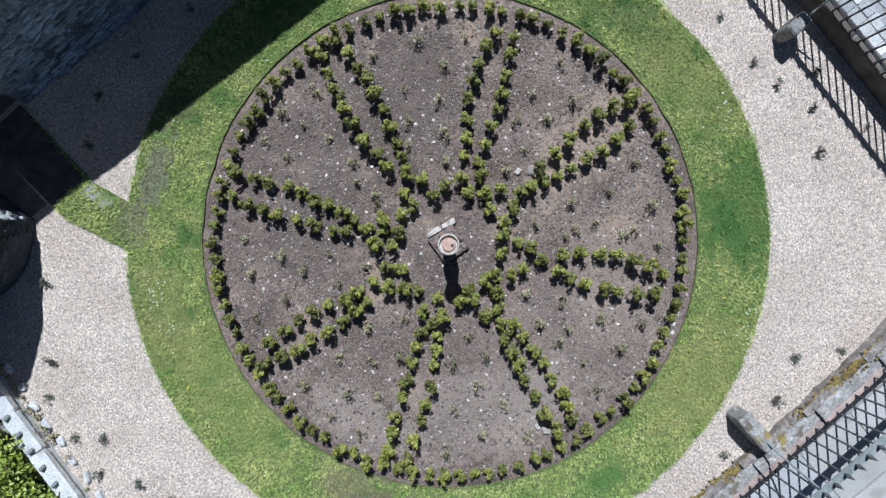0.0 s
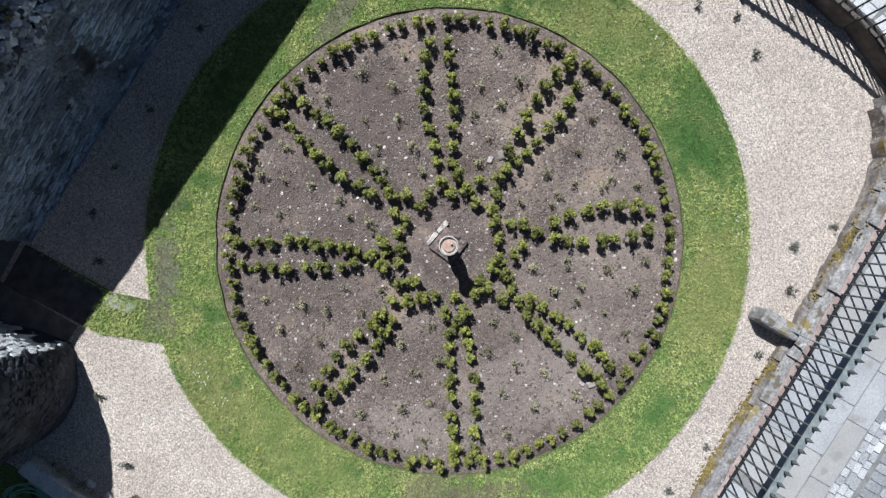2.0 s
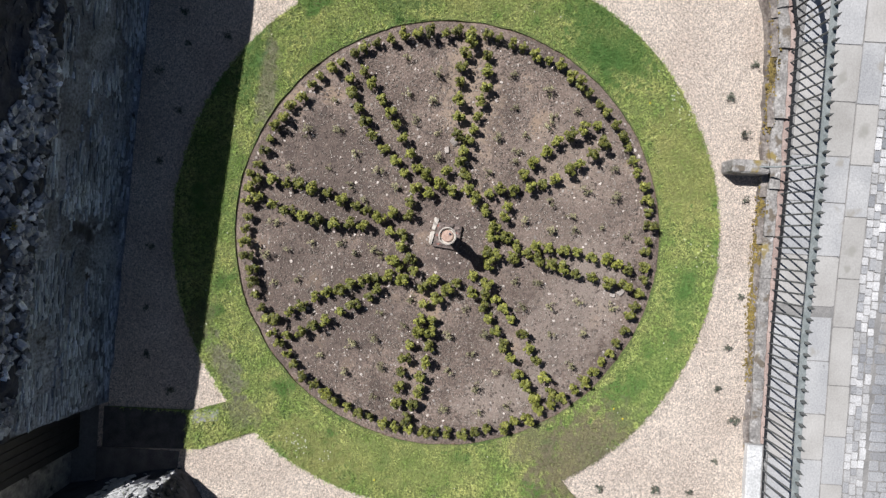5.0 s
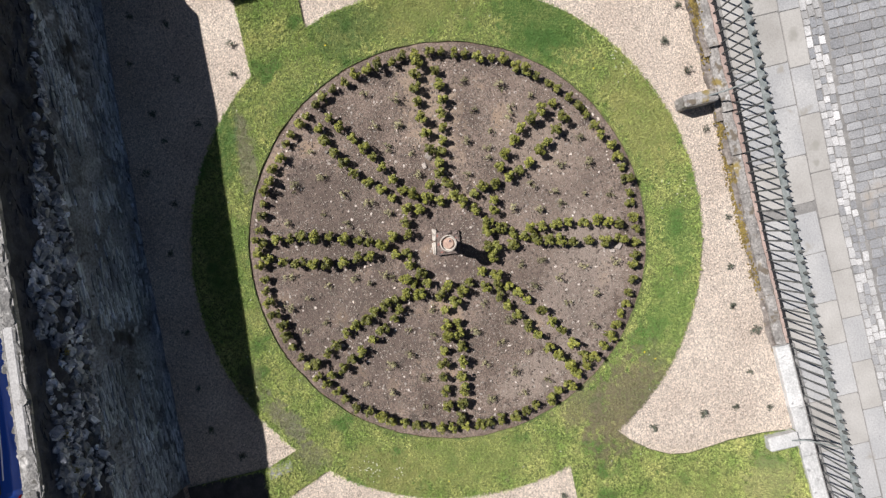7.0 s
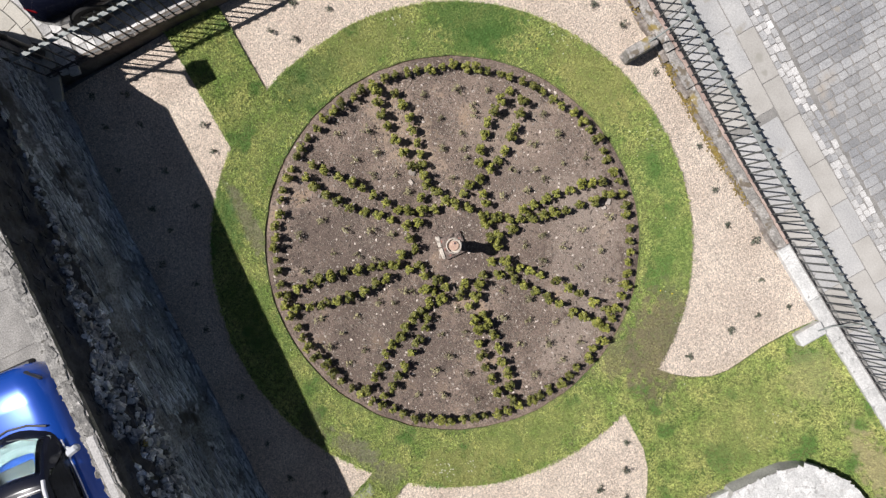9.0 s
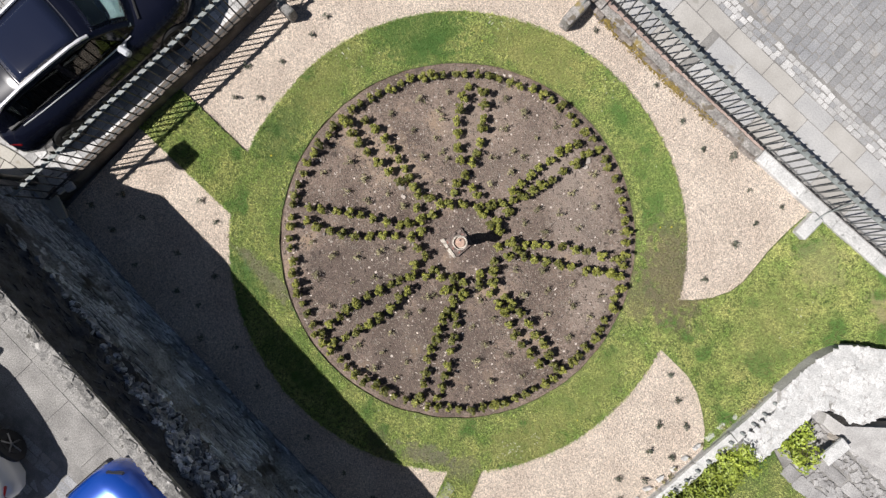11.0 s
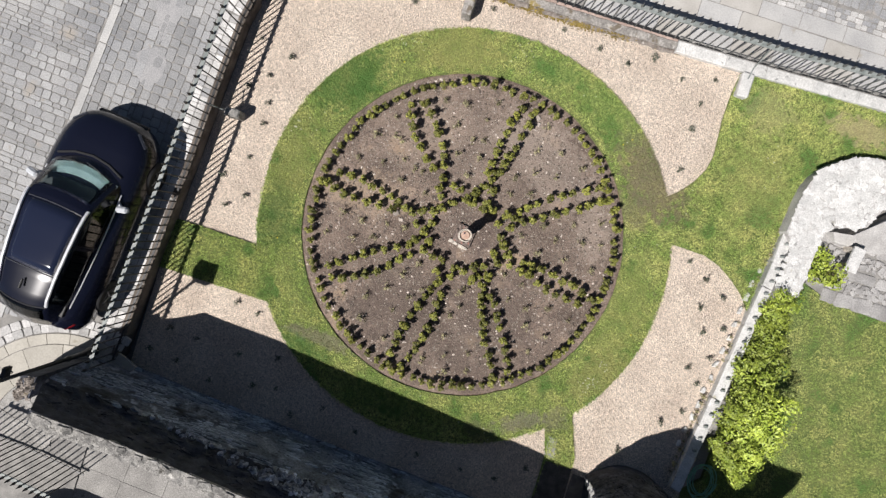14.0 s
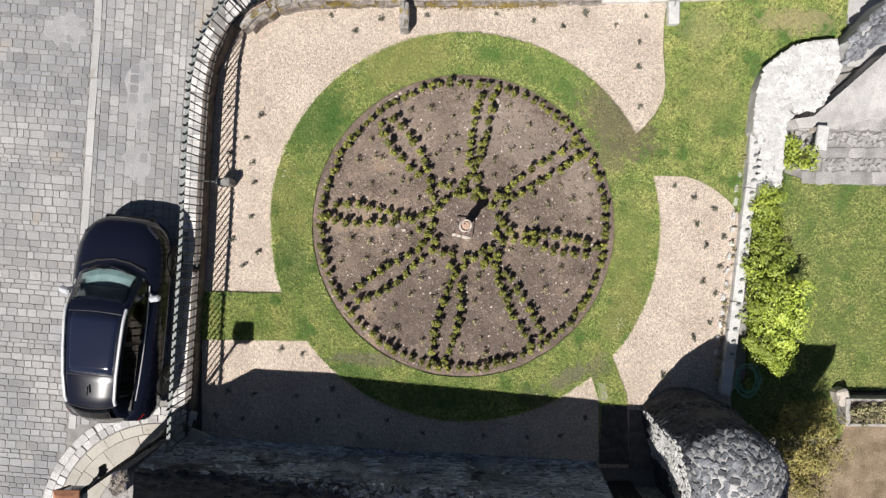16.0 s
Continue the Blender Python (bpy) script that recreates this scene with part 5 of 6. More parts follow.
base = [chip_mesh("lichen", M_LICHEN, 260 + i) for i in range(3)]
items = []
for at, n, sp, off in ((0.7, 90, 0.2, -0.17), (0.95, 60, 0.1, -0.1), (1.45, 70, 0.16, -0.26), (2.5, 330, 0.28, -0.27), (3.2, 120, 0.15, -0.27), (4.6, 150, 0.2, -0.28), (5.4, 300, 0.4, -0.3), (6.3, 180, 0.25, -0.3), (7.1, 80, 0.15, -0.28)):
    for _ in range(n):
        w = rng.uniform(0.012, 0.042)
        q = off + rng.gauss(0, 0.035)
        x, y, a = beside(max(0.05, rng.gauss(at, sp)), q)
        items.append((base[len(items) % 3], trs(x, y, max(street_z(x), 0.0) + (0.045 if -0.21 < q else 0.003), 0, 0, rng.uniform(0, 6), w * 1.4, w, 0.022)))
tagged(joined("lichen", items, M_LICHEN), "ochre lichen and moss crusted on the kerb", "lichen", kind="stuff")

# stay stones with iron stays


def stay(name, m, lean, material, label, size=(0.16, 0.36)):
    """A stone block inside the railing, with a rod up to the top rail at +y."""
    top = tagged(empty(name, m), label, "stay block")
    bm = bmesh.new()
    box(bm, -size[0] / 2, size[0] / 2, -size[1], 0.0, -0.1, 0.4, 0.025)
    part("block", bm, material, top)
    bm = bmesh.new()
    tube(bm, [(0, -size[1] * 0.3, 0.38), (0, 0.05, 0.5), (0, lean, 1.0)], 0.014, 6)
    part("rod", bm, M_IRON_GREY, top)


stay("railing_stay", trs(-1.28, 4.75, 0, 0, 0, 0), 0.37, M_KERB, "lichened dark stone stay block with an iron rod to the railing", (0.2, 0.56))
stay("railing_stay", trs(4.5, 4.86, -0.2, 0, 0, 0), 0.28, M_WHITE_STONE, "white stone stay block with an iron rod to the railing", (0.24, 0.5))
stay("railing_stay", trs(-5.28, 0.93, 0, 0, 0, radians(92)), 0.3, M_COPING, "grey stone stay block with an iron rod to the railing", (0.17, 0.3))

# ---------------------------------------------------------------- streets
bm = bmesh.new()
west_poly = [(-16, -12), (-5.94, -12), (-5.94, -4.6), (-5.79, -2.6), (-5.64, -0.5), (-5.54, 1.5), (-5.463, 2.8), (-5.347, 3.6), (-5.085, 4.2), (-5.1, 5.15), (-5.1, 14), (-16, 14)]
slab(bm, west_poly, -0.14, 0.337)
rows_ = [[bm.verts.new((x, y, street_z(x) - 0.013)) for x in [-5.1, -4, -3, -2, -1, 0, 1, 2, 4, 8, 16]] for y in (5.1, 14)]
for k in range(10):
    bm.faces.new((rows_[0][k], rows_[0][k + 1], rows_[1][k + 1], rows_[1][k]))
slab(bm, [(-5.1, 4.2), (-4.65, 4.7), (-4.1, 5.02), (-3.4, 5.1), (-5.1, 5.1)], -0.14, 0.22)
bmesh.ops.recalc_face_normals(bm, faces=bm.faces[:])
road = tagged(part("road", bm, M_JOINT), "grey granite sett street outside the railings", "road", kind="structure")


def sett_mesh(name, material, corner=0.1, inset=0.95):
    c = 0.5 - corner
    out = [(-c, -0.5), (c, -0.5), (0.5, -c), (0.5, c), (c, 0.5), (-c, 0.5), (-0.5, c), (-0.5, -c)]
    vs = [(x, y, z) for k, z in ((1.0, -1), (1.0, -0.2), (inset, 0)) for x, y in [(x * k, y * k) for x, y in out]]
    me = bpy.data.meshes.new(name)
    me.from_pydata(vs, [], [(j * 8 + i, j * 8 + (i + 1) % 8, j * 8 + 8 + (i + 1) % 8, j * 8 + 8 + i) for j in range(2) for i in range(8)] + [tuple(range(16, 24))])
    me.materials.append(material)
    return me


SETT, SETT_W, FLAG_M, SAND_M = sett_mesh("sett", M_SETT), sett_mesh("white_sett", M_SETT_WHITE), sett_mesh("flagstone", M_FLAG, 0.015, 0.988), sett_mesh("sand_flag", M_SAND_FLAG, 0.02, 0.98)
FLAG_W = sett_mesh("flagstone", M_WARM_FLAG, 0.03, 0.985)
SETTS = [SETT, sett_mesh("sett", M_SETT, 0.16, 0.93), sett_mesh("sett", M_SETT, 0.13, 0.9)]
for i, me in enumerate(SETTS):  # worn, uneven outlines
    for v in me.vertices:
        q = Vector((v.co.x * 3, v.co.y * 3, i * 5.0))
        v.co.x += 0.05 * noise.noise(q)
        v.co.y += 0.06 * noise.noise(q + Vector((7, 0, 0)))
GREY_M = sett_mesh("grey_flag", M_PAVE, 0.015, 0.99)
single, many, many_white = [], [], []


def lay(x, y, a, w, d, me=SETT, gap=0.007, z=None, lift=0.0):
    big = 0.1 if w > 0.5 else 1.0  # long flags lie truer than setts
    zz = (street_z(x) if z is None else z) + rng.uniform(-0.003, 0.003) * big + lift
    fall = 0.06 if w > 0.5 and z is None and -5.4 < x < 1.1 else 0.0
    return me, trs(x, y, zz, rng.uniform(-0.01, 0.01) * big, rng.uniform(-0.01, 0.01) * big + fall, a + rng.uniform(-0.02, 0.02) * big, w - gap, d - gap, 0.05)


JT = 0.07  # the channel stones lean east with y
joint_x = lambda y: -8.05 + JT * (y - 0.88)
ARC_C, ARC_R = (-6.52, -6.52), 2.62
outside_arc = lambda x, y: math.hypot(x - ARC_C[0], y - ARC_C[1]) > ARC_R + 0.06
# west of the channel: courses across
y = -7.5
while y < 9:
    d = rng.choice((0.085, 0.105, 0.13, 0.15, 0.165, 0.19)) * rng.uniform(0.92, 1.08)
    x = -15.0 + rng.uniform(0, 0.2)
    while x < joint_x(y) - 0.1:
        w = min(rng.uniform(0.13, 0.33), joint_x(y) - 0.09 - x)
        if w > 0.07 and outside_arc(x, y) and x > -11.5:
            many.append(lay(x + w / 2, y + d / 2 - 0.07 * (x + 8), -0.07, w, d, SETTS[len(many) % 3], 0.011))
        x += w
    y += d
# east of the channel: columns along the street
across = 0.09
for c in range(16):
    y = -5.0 + rng.uniform(0, 0.2)
    cw = rng.choice((0.1, 0.125, 0.15, 0.17, 0.19, 0.2))
    across += cw
    while y < 8.5:
        q = rng.uniform(0.13, 0.3)
        x = joint_x(y) + across - cw / 2
        lim = min(p[0] for p in [along(WEST_LINE, max(0.0, y + 4.6))]) - 0.43 if y < 4.4 else -5.3
        if x < lim and outside_arc(x, y):
            many.append(lay(x, y + q / 2, -0.07, cw, q, SETTS[len(many) % 3], 0.011))
        y += q
# channel stones
y = -4.4
while y < 8.5:
    q = rng.uniform(0.7, 1.0)
    many_white.append(lay(joint_x(y + q / 2), y + q / 2, -0.07, 0.17, q, FLAG_M, 0.012, lift=0.003))
    y += q
# white border setts beside the west railing
s = 0.6
while s < length(WEST_LINE) - 0.9:
    q = rng.uniform(0.13, 0.22)
    x, y, a = along(WEST_LINE, s + q / 2)
    for r in range(2):
        o = 0.19 + 0.17 * r
        px, py = x - o * math.sin(a), y + o * math.cos(a)
        single.append((SETT_W if rng.random() < 0.8 else SETT, lay(px, py, a, q, 0.165)[1]))
    s += q
# north pavement: two courses of flags, white gutter setts, granite courses
for y, d in ((5.65, 0.9), (6.28, 0.34)):
    x = -4.4 + rng.uniform(0, 0.3)
    while x < 11:
        w = rng.uniform(0.7, 0.98)
        single.append((FLAG_M if rng.random() < 0.55 else FLAG_W, lay(x + w / 2, y + rng.uniform(-0.006, 0.006), 0, w, d, gap=0.009)[1]))
        x += w
for r in range(3):
    x = -5.0 + rng.uniform(0, 0.1)
    while x < 11:
        w = rng.uniform(0.11, 0.2)
        many_white.append(lay(x + w / 2, 6.51 + r * 0.105 + rng.uniform(-0.012, 0.012), rng.uniform(-0.06, 0.06), w, 0.105, SETT_W if rng.random() < 0.72 else SETT, gap=0.01))
        x += w
x = -5.3
while x < 11:
    w = rng.uniform(0.13, 0.175)
    y = 6.79 + rng.uniform(0, 0.06)
    while y < 10.5:
        q = rng.uniform(0.14, 0.3)
        many.append(lay(x + w / 2, y + q / 2, 0, w, q, SETTS[len(many) % 3], 0.011))
        y += q
    x += w
# apron at the gate: arc of white setts and sandstone flags
for r, q0 in ((2.53, 0.18), (2.36, 0.17)):
    a = radians(70)
    while a < radians(190):
        q = rng.uniform(0.15, 0.24)
        a += q / r
        many_white.append(lay(ARC_C[0] + r * math.cos(a), ARC_C[1] + r * math.sin(a), a + math.pi / 2, q, q0, SETT_W, z=0.36))
for r0, r1, q0 in ((2.05, 2.26, 0.45), (1.45, 2.04, 0.7), (0.15, 1.44, 0.6)):
    a = radians(62)
    while a < radians(200):
        q = rng.uniform(0.8, 1.2) * q0 / r1
        gap = 0.006 / r1
        bm = bmesh.new()
        arc = [a + gap + (q - 2 * gap) * i / 4 for i in range(5)]
        slab(bm, [(ARC_C[0] + (r1 - 0.006) * math.cos(v), ARC_C[1] + (r1 - 0.006) * math.sin(v)) for v in arc] + [(ARC_C[0] + r0 * math.cos(v), ARC_C[1] + r0 * math.sin(v)) for v in reversed(arc)], 0.3, 0.358 + rng.uniform(-0.003, 0.003))
        part("flagstone", bm, M_SAND_FLAG if r0 > 1 else M_PAVE, road)
        a += q

# smooth cement repairs in the street
for px, py, rx, ry in ((-6.93, 2.8, 0.28, 0.8), (-8.42, 4.12, 0.42, 0.38), (-6.97, 1.33, 0.3, 0.4)):
    bm = bmesh.new()
    slab(bm, [(px + rx * math.cos(a) * (1 + 0.5 * noise.noise(Vector((a * 2, px, 0)))), py + ry * math.sin(a) * (1 + 0.5 * noise.noise(Vector((a * 2, py, 3))))) for a in [k * math.pi / 10 for k in range(20)]], 0.3, 0.3505)
    tagged(part("cement_patch", bm, M_CEMENT), "smooth grey cement repair in the setts", "patch", kind="structure")

# south pavement behind the wall
bm = bmesh.new()
slab(bm, [(-5.9, -5.3), (3.0, -5.95), (12, -6.4), (12, -12), (-5.9, -12)], -0.14, 0.29)
tagged(part("pavement_south", bm, M_JOINT), "pavement behind the tall wall", "pavement", kind="structure")
for r in range(3):
    x = -9.0 + 0.3 * r
    while x < 2.5:
        w = rng.uniform(0.8, 1.2)
        many_white.append(lay(x + w / 2, -5.75 - r * 0.72 - 0.07 * (x + 6), -0.07, w, 0.72, GREY_M, gap=0.006, z=0.3))
        x += w
y = -8.1
while y > -11:
    x = -8.4 + rng.uniform(0, 0.2)
    while x < 3:
        w = rng.uniform(0.18, 0.34)
        many.append(lay(x + w / 2, y, -0.05, w, 0.16, z=0.29))
        x += w
    y -= 0.16

for me, m in single[:300]:
    piece("flagstone" if me in (FLAG_M, FLAG_W) else "sett", me, road, m)
many += single[300:]
by = {}
for me, m in many + many_white:
    by.setdefault(me, []).append((me, m))
for me, items in by.items():
    tagged(joined(me.name + "s", items, me.materials[0], road), kind="stuff")

# ---------------------------------------------------------------- vehicles


def loft(bm, sections):
    rings = [[bm.verts.new(p) for p in s] for s in sections]
    n = len(rings[0])
    for a, b in zip(rings, rings[1:]):
        for k in range(n):
            bm.faces.new((a[k], a[(k + 1) % n], b[(k + 1) % n], b[k]))
    bm.faces.new(rings[0])
    bm.faces.new(rings[-1])
    bmesh.ops.recalc_face_normals(bm, faces=bm.faces[:])
    return bm


def interp(x, table):
    return [float(np.interp(x, [r[0] for r in table], [r[i] for r in table])) for i in range(1, len(table[0]))]


def smooth_by_angle(ob):
    for p in ob.data.polygons:
        p.use_smooth = True


def car(m, paint, label, L=4.25, W=1.82, H=1.58, rails=True, glass_roof=True, roof_paint=None):
    top = tagged(empty("car", m), label, "car")
    h = L / 2
    # y, half width, sill, deck height
    body = [(-h, 0.66, 0.42, 0.72), (-h + 0.06, 0.76, 0.32, 0.92), (-h + 0.25, 0.86, 0.26, 0.99), (-h + 0.9, 0.91, 0.22, 1.0), (0.0, 0.91, 0.2, 0.99), (h - 1.25, 0.91, 0.22, 0.99), (h - 0.95, 0.905, 0.22, 0.97), (h - 0.6, 0.87, 0.24, 0.94), (h - 0.38, 0.81, 0.25, 0.9), (h - 0.2, 0.71, 0.26, 0.85), (h - 0.09, 0.6, 0.28, 0.79), (h - 0.02, 0.46, 0.32, 0.7), (h, 0.3, 0.36, 0.62)]
    k = W / 1.82

    def section(y):
        w, lo, z = interp(y, body)
        w *= k
        half = [(w * 0.0, z + 0.035), (w * 0.45, z + 0.028), (w * 0.68, z + 0.006), (w * 0.83, z - 0.06), (w * 0.94, z - 0.17), (w, (z + lo) / 2), (w * 0.985, lo + 0.1), (w * 0.9, lo)]
        return [(x, y, q) for x, q in half] + [(-x, y, q) for x, q in reversed(half[1:])]

    ys = sorted(set([b[0] for b in body] + [-h + i * L / 26 for i in range(27)]))
    bm = loft(bmesh.new(), [section(y) for y in ys])
    smooth_by_angle(part("body", bm, paint, top))
    # cabin: y, roof height, half width at roof, half width at belt
    cab = [(-h + 0.06, 0.98, 0.42, 0.54), (-h + 0.2, 1.2, 0.44, 0.58), (-h + 0.4, 1.4, 0.46, 0.61), (-h + 0.62, H - 0.11, 0.47, 0.63), (-h + 1.0, H - 0.035, 0.495, 0.66), (-h + 1.4, H - 0.008, 0.52, 0.68), (-0.1, H, 0.545, 0.7), (0.07, H - 0.015, 0.555, 0.7), (0.27, H - 0.05, 0.565, 0.7), (0.67, 1.28, 0.59, 0.7), (0.94, 1.02, 0.62, 0.68), (1.02, 0.95, 0.62, 0.66)]

    def bow(u, y):
        return 0.2 * (1 - u * u) * max(0.0, min(1.0, (y - 0.02) / 0.9)) - 0.08 * (1 - u * u) * max(0.0, min(1.0, (-y - h + 1.0) / 0.6))

    def skin(u, y, off=0.0):
        z, wr, wb = interp(y, cab)
        x = u * wr * k
        return Vector((x, y + bow(u, y), z - 0.045 * abs(u) ** 3 + 0.0)) + Vector((0, 0, off))

    US = [-1, -0.88, -0.6, -0.3, 0, 0.3, 0.6, 0.88, 1]
    FS = [0.0, 0.14, 0.86]  # up the side: belt, foot and head of the side window

    def cab_section(y):
        z, wr, wb = interp(y, cab)
        left = [Vector((-wb * k, y, 0.9)).lerp(skin(-1, y), f) for f in FS]
        right = [Vector((wb * k, y, 0.9)).lerp(skin(1, y), f) for f in reversed(FS)]
        return left + [skin(u, y) for u in US] + right

    def opening(c, y):
        """Whether strip c of the cabin is cut away at y: windscreen, rear window, side windows with a pillar between."""
        if 3 <= c < 3 + len(US) - 1:
            mid = abs((US[c - 3] + US[c - 2]) / 2) < 0.88
            return mid and (0.42 < y < 0.84 or -h + 0.2 < y < -h + 0.44)
        return c in (1, 3 + len(US)) and (-h + 0.62 < y < -0.42 or -0.32 < y < 0.42)

    ys = sorted(set([c[0] for c in cab] + [0.42, 0.84, -h + 0.44, -0.42, -0.32, 0.42] + [-h + 0.06 + i * (1.02 + h - 0.06) / 24 for i in range(25)]))
    bm = bmesh.new()
    rings = [[bm.verts.new(p) for p in cab_section(y)] for y in ys]
    for a, b, ya, yb in zip(rings, rings[1:], ys, ys[1:]):
        for c in range(len(a) - 1):
            if not opening(c, (ya + yb) / 2):
                bm.faces.new((a[c], a[c + 1], b[c + 1], b[c]))
    bm.faces.new(rings[0])
    bmesh.ops.recalc_face_normals(bm, faces=bm.faces[:])
    shell = part("cabin", bm, roof_paint or paint, top)
    smooth_by_angle(shell)
    # what shows through the glass
    bm = bmesh.new()
    box(bm, -0.6 * k, 0.6 * k, -h + 0.3, 0.66, 1.0, 1.045, 0.01)
    part("cabin_floor", bm, M_TRIM, top)
    bm = bmesh.new()
    for yy, zt in ((0.62, 1.11), (0.75, 1.105), (0.88, 1.06)):
        for u in (-1, -0.7, -0.35, 0, 0.35, 0.7, 1):
            bm.verts.new((u * 0.62 * k, yy + 0.16 * (1 - u * u) * (yy > 0.6), zt - 0.02 * u * u))
    vs = list(bm.verts)
    for a in range(2):
        for b in range(6):
            bm.faces.new((vs[a * 7 + b], vs[a * 7 + b + 1], vs[a * 7 + b + 8], vs[a * 7 + b + 7]))
    ext = bmesh.ops.extrude_face_region(bm, geom=bm.faces[:])
    bmesh.ops.translate(bm, vec=(0, 0, -0.05), verts=[v for v in ext["geom"] if isinstance(v, bmesh.types.BMVert)])
    bmesh.ops.recalc_face_normals(bm, faces=bm.faces[:])
    part("dashboard", bm, M_DASH, top, "grey-green dashboard seen through the windscreen")
    bm = bmesh.new()
    ring_ = [(0.3 * k + 0.18 * math.cos(a), 0.42 + 0.06 * math.sin(a), 1.16 + 0.15 * math.sin(a)) for a in [q * math.pi / 8 for q in range(17)]]
    tube(bm, ring_, 0.016, 6, False)
    part("steering_wheel", bm, M_TRIM, top)
    for s in (-1, 1):
        bm = bmesh.new()
        box(bm, -0.25, 0.25, -0.07, 0.07, -0.02, 0.24, 0.05, trs(s * 0.32 * k, 0.02, 1.04, 0.2))
        box(bm, -0.13, 0.13, -0.05, 0.05, 0.22, 0.38, 0.04, trs(s * 0.32 * k, 0.02, 1.04, 0.2))
        part("seat", bm, M_SEAT, top)

    def panel(name, y0, y1, u0, u1, material, off=0.012, label_=""):
        bm = bmesh.new()
        g = [[bm.verts.new(skin(u0 + (u1 - u0) * i / 8, y0 + (y1 - y0) * j / 8, off)) for i in range(9)] for j in range(9)]
        for j in range(8):
            for i in range(8):
                bm.faces.new((g[j][i], g[j][i + 1], g[j + 1][i + 1], g[j + 1][i]))
        ext = bmesh.ops.extrude_face_region(bm, geom=bm.faces[:])
        bmesh.ops.translate(bm, vec=(0, 0, -0.01), verts=[v for v in ext["geom"] if isinstance(v, bmesh.types.BMVert)])
        bmesh.ops.recalc_face_normals(bm, faces=bm.faces[:])
        ob = part(name, bm, material, top, label_)
        smooth_by_angle(ob)
        return ob

    for pane in (panel("windscreen", 0.38, 0.87, -0.9, 0.9, M_SCREEN, 0.004), panel("rear_window", -h + 0.19, -h + 0.45, -0.9, 0.9, M_GLASS, 0.004)):
        pane.visible_shadow = False
    if glass_roof:
        panel("sunroof", -0.96, 0.17, -0.84, 0.84, M_ROOF_GLASS, 0.008)
        for y in (-0.99, 0.2):
            bm = bmesh.new()
            tube(bm, [tuple(skin(u, y, 0.004)) for u in (-0.86, -0.6, -0.3, 0, 0.3, 0.6, 0.86)], 0.008, 5)
            part("roof_seam", bm, M_WHEEL, top)
    bm = bmesh.new()
    tube(bm, [tuple(skin(u, -h + 0.47, 0.003)) for u in (-0.95, -0.6, -0.3, 0, 0.3, 0.6, 0.95)], 0.012, 5)
    part("spoiler_seam", bm, M_TRIM, top)
    for s in (-1, 1):
        bm = bmesh.new()
        quad = []
        for y, f in ((-h + 0.5, 0.1), (-h + 0.58, 0.9), (0.3, 0.9), (0.6, 0.1)):
            z, wr, wb = interp(y, cab)
            x = (wb + (wr - wb) * f) * k * s + 0.012 * s
            quad.append((x, y, 0.9 + (z - 0.94) * f))
        slab_v = [bm.verts.new(q) for q in quad]
        in_v = [bm.verts.new((q[0] - 0.008 * s, q[1], q[2])) for q in quad]
        bm.faces.new(slab_v)
        bm.faces.new(in_v)
        for i in range(4):
            bm.faces.new((slab_v[i], slab_v[(i + 1) % 4], in_v[(i + 1) % 4], in_v[i]))
        bmesh.ops.recalc_face_normals(bm, faces=bm.faces[:])
        part("side_window", bm, M_GLASS, top).visible_shadow = False
        if rails:
            bm = bmesh.new()
            tube(bm, [tuple(skin(s * 0.97, y, 0.03 if abs(y + 0.5) < 1.0 else 0.0)) for y in (-h + 0.5, -h + 0.62, -1.0, -0.5, 0.0, 0.2, 0.32)], 0.03, 8)
            part("roof_rail", bm, M_SATIN, top)
        bm = bmesh.new()
        tube(bm, [(s * (interp(y, cab)[2] + 0.02) * k, y, 0.985) for y in (-h + 0.5, -h + 0.9, -0.6, 0.0, 0.4, 0.75)], 0.01, 5)
        part("window_trim", bm, M_SATIN, top)
        bm = bmesh.new()
        box(bm, -0.11, 0.11, -0.06, 0.06, -0.07, 0.07, 0.035, trs(s * 0.86 * k, 0.52, 1.05, 0, 0, s * 0.25))
        tube(bm, [(s * 0.7 * k, 0.6, 0.95), (s * 0.84 * k, 0.53, 1.03)], 0.03, 6)
        part("mirror", bm, M_LENS, top)
        bm = bmesh.new()
        box(bm, -0.03, 0.03, -0.16, 0.16, -0.04, 0.04, 0.025, trs(s * 0.6 * k, h - 0.26, 0.79, 0, 0, s * 0.8))
        part("headlight", bm, M_LAMP, top)
        bm = bmesh.new()
        box(bm, -0.022, 0.022, -0.12, 0.12, -0.05, 0.05, 0.018, trs(s * 0.69 * k, -h + 0.13, 0.8, 0, 0, s * -0.75))
        part("tail_light", bm, M_RED, top)
        for wy in (h - 0.85, -h + 0.8):
            wheel = part("wheel", lathe(bmesh.new(), [(0.12, -0.11), (0.2, -0.12), (0.2, 0.12), (0.12, 0.11)], 20), M_TRIM, top)
            wheel.matrix_basis = trs(s * 0.82 * k, wy, 0.335, 0, s * math.pi / 2, 0)
            part("tyre", lathe(bmesh.new(), [(0.22, -0.11), (0.31, -0.11), (0.335, -0.08), (0.335, 0.08), (0.31, 0.11), (0.22, 0.11)], 28), M_RUBBER, wheel)
            bm = bmesh.new()
            for q in range(5):
                a = q * 2 * math.pi / 5
                tube(bm, [(0, 0, 0.1), (0.21 * math.cos(a), 0.21 * math.sin(a), 0.112)], 0.02, 5)
            part("rim", bm, M_WHEEL, wheel)
    bm = bmesh.new()
    box(bm, -0.016, 0.016, -0.09, 0.09, 0, 0.045, 0.01, trs(0, -h + 0.77, H - 0.03))
    part("aerial", bm, M_TRIM, top)
    bm = bmesh.new()
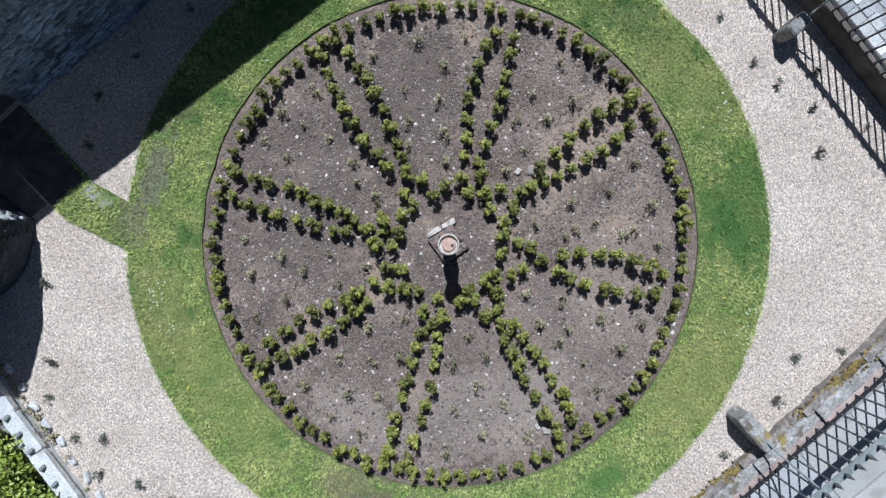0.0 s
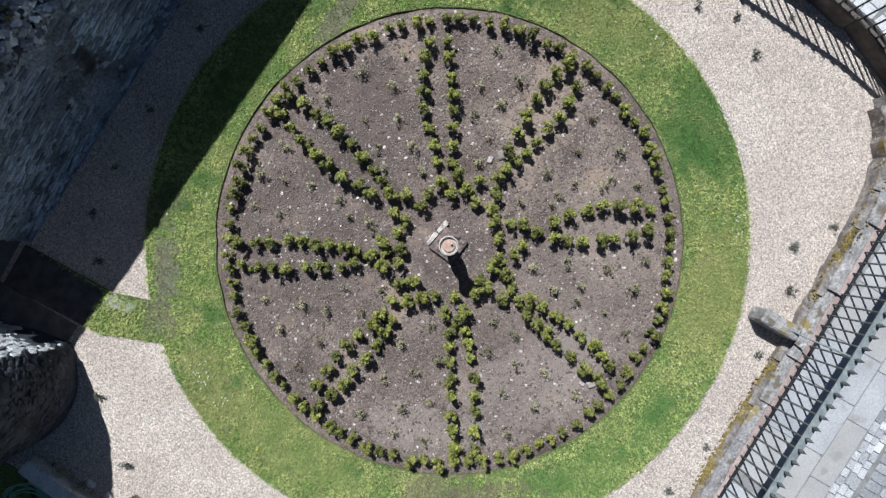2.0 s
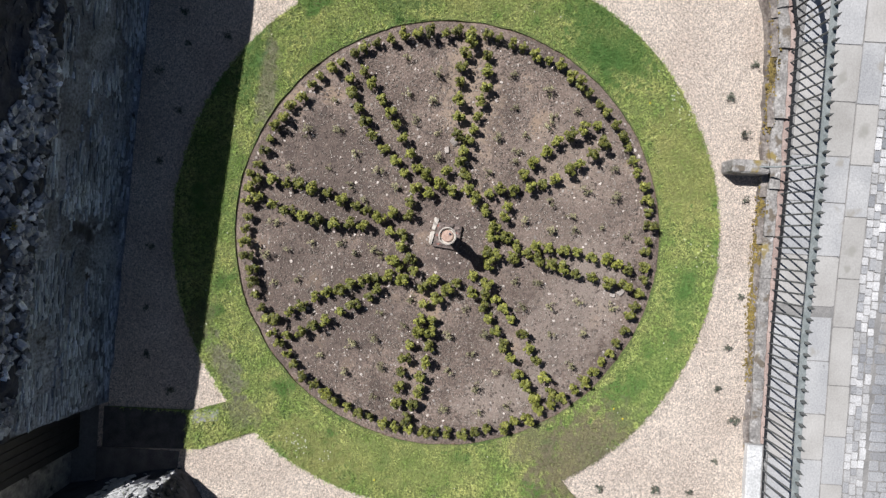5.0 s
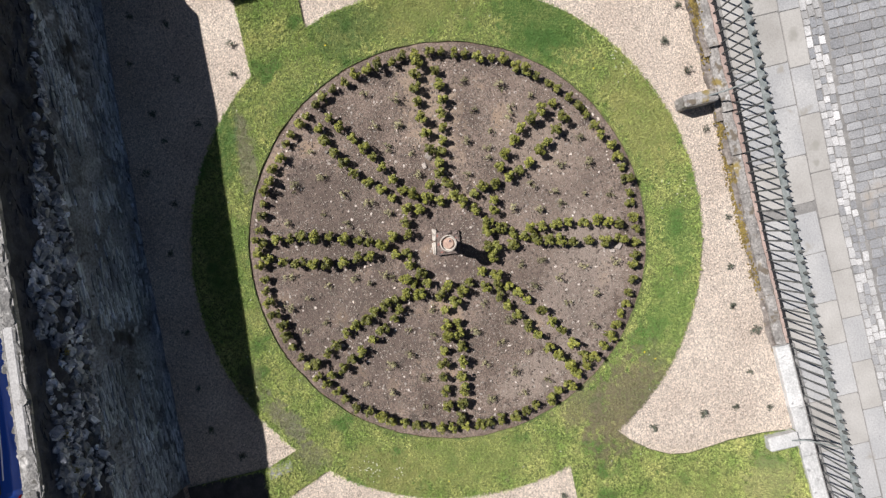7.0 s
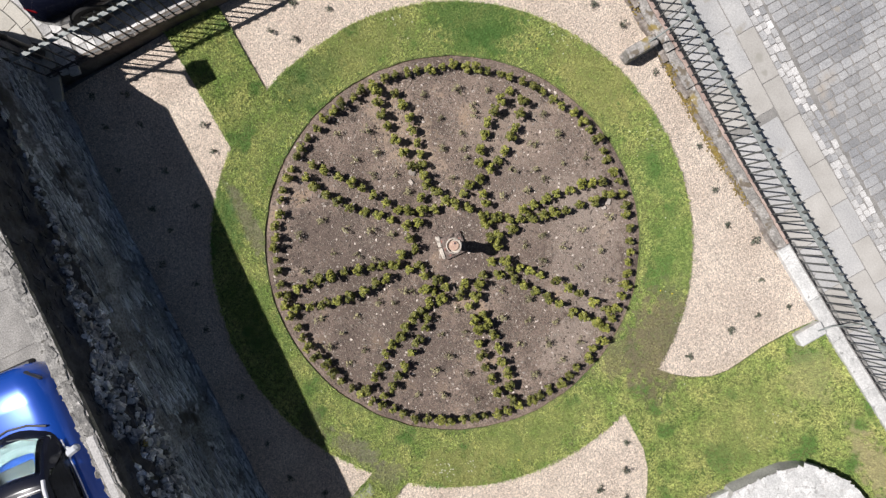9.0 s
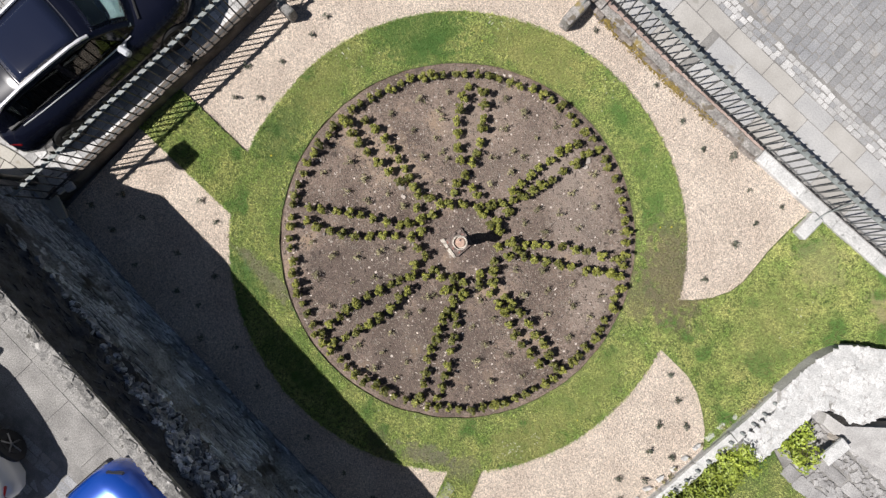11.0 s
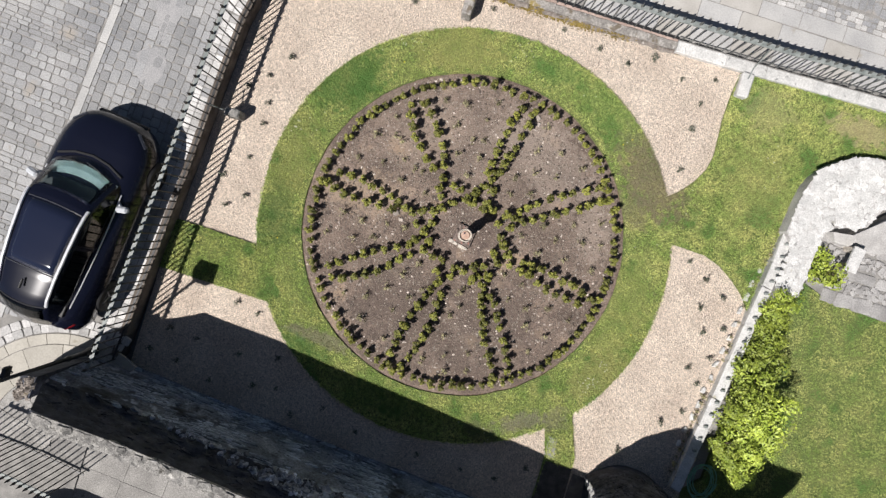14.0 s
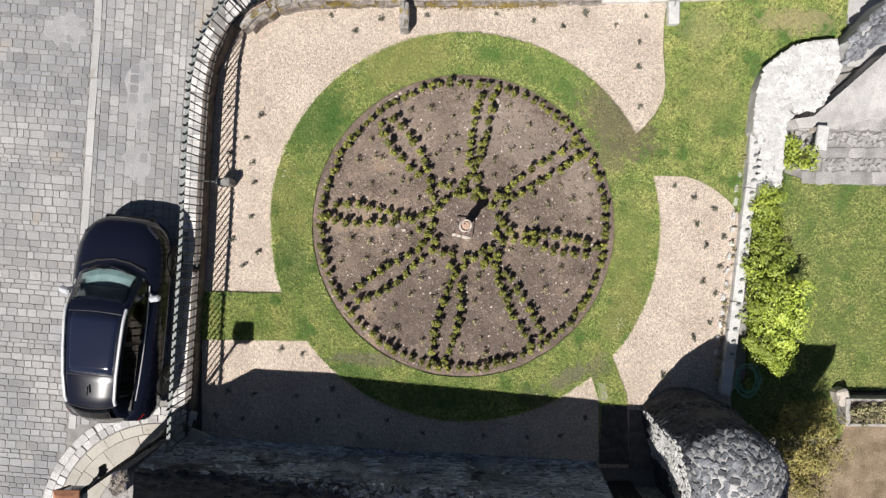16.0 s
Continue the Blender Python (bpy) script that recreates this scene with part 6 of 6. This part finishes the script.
    tube(bm, [tuple(Vector((u * 0.64 * k, 1.02 + bow(u, 1.02), 1.01))) for u in (-0.95, -0.5, 0, 0.5, 0.95)], 0.02, 5)
    part("wiper_cowl", bm, M_TRIM, top)
    for u0, u1 in ((-0.75, 0.0), (0.0, 0.72)):
        bm = bmesh.new()
        tube(bm, [tuple(skin(u0, 0.88, 0.03)), tuple(skin((u0 + u1) / 2, 0.86, 0.035)), tuple(skin(u1, 0.82, 0.03))], 0.008, 5)
        part("wiper", bm, M_TRIM, top)
    bm = bmesh.new()
    box(bm, -0.5, 0.5, -0.05, 0.05, -0.09, 0.09, 0.03, trs(0, h - 0.02, 0.48))
    part("grille", bm, M_TRIM, top)
    bm = bmesh.new()
    box(bm, -0.26, 0.26, -0.015, 0.015, -0.06, 0.06, 0.005, trs(0, -h + 0.0, 0.66))
    part("number_plate", bm, M_LENS, top)
    return top


car(trs(-7.07, -1.9, 0.35, 0, 0, radians(-5.5)), M_BLACK_PAINT, "glossy black parked crossover with chrome roof rails", L=4.12, W=1.9)
car(trs(0.22, -7.68, 0.3, 0, 0, radians(84)), M_BLUE_PAINT, "bright blue parked car with a black roof behind the wall", roof_paint=M_BLACK_PAINT)
car(trs(-4.8, -8.75, 0.3, 0, 0, radians(80)), M_WHITE_PAINT, "cream parked car behind the wall", rails=False, glass_roof=False)

# ---------------------------------------------------------------- gate with lantern
lamp = tagged(empty("street_lamp", trs(-6.35, -4.45, 0.3)), "black iron lamp post with a copper-roofed square lantern", "lamp post")
bm = bmesh.new()
lathe(bm, [(0.1, -0.1), (0.1, 0.25), (0.055, 0.34), (0.045, 0.9), (0.06, 0.95), (0.038, 1.0), (0.03, 3.3)], 12)
part("post", bm, M_IRON, lamp, smooth=True)
bm = bmesh.new()
tube(bm, [(0, 0, 3.1), (0.16, 0.18, 3.12), (0.32, 0.38, 3.12)], 0.022, 6)
for s in (0.12, 0.24):
    tube(bm, [(s + 0.05 * math.cos(a), s * 1.15, 3.02 + 0.07 * math.sin(a)) for a in [k * 0.6 for k in range(11)]], 0.012, 5)
box(bm, 0.24, 0.3, 0.22, 0.4, 3.04, 3.2, 0.01)
part("scroll_arm", bm, M_IRON, lamp)
bm = bmesh.new()
lathe(bm, [(0.05, 3.28), (0.15, 3.32), (0.2, 3.34), (0.255, 3.66), (0.24, 3.67)], 4, turn=math.pi / 4)
lantern = part("lantern", bm, M_LANTERN, lamp, "dark glass lantern body")
bm = bmesh.new()
lathe(bm, [(0.29, 3.665), (0.29, 3.69), (0.2, 3.75), (0.08, 3.8), (0.05, 3.86), (0.015, 3.93)], 4, turn=math.pi / 4)
part("lantern_roof", bm, M_TERRACOTTA, lantern, "reddish copper roof of the lantern")
for i in range(4):
    a = math.pi / 4 + i * math.pi / 2
    bm = bmesh.new()
    tube(bm, [(0.2 * math.cos(a), 0.2 * math.sin(a), 3.33), (0.27 * math.cos(a), 0.27 * math.sin(a), 3.67)], 0.012, 5)
    part("glazing_bar", bm, M_IRON, lantern)

# broken buttress against the end of the tall wall
bm = bmesh.new()
wedge(bm, [(-7.17, -5.03, 1.0), (-6.78, -4.77, 1.85), (-6.315, -4.59, 2.15), (-6.315, -4.97, 2.2), (-6.73, -5.25, 1.7), (-7.08, -5.4, 0.9)], 0.2)
butt = tagged(part("wall_buttress", bm, M_UPPER), "ruined sloping rubble end of the tall wall", "wall", kind="structure")
rub = [stone_mesh("stone", M_LEDGE, random.Random(270 + i), bevel=0.2, rough=0.4) for i in range(4)]
for i in range(110):
    u, v = rng.random(), rng.random()
    x = -7.13 + 0.8 * u
    z = float(np.interp(x, (-7.13, -6.76, -6.32), (0.97, 1.78, 2.17)))
    piece("stone", rub[i % 4], butt, trs(x, float(np.interp(x, (-7.13, -6.32), (-5.05, -4.63))) - 0.34 * v, z, rng.uniform(-0.4, 0.4), -0.9, rng.uniform(0, 3), rng.uniform(0.07, 0.17), rng.uniform(0.06, 0.13), rng.uniform(0.05, 0.09)))

# railing on the pavement behind the wall
fence_line("fence_south", [(-8.13, -6.66), (-7.03, -6.74), (-5.8, -6.91)], 0.12, 1.4, lambda x: 0.3, "black iron gate railing behind the wall")
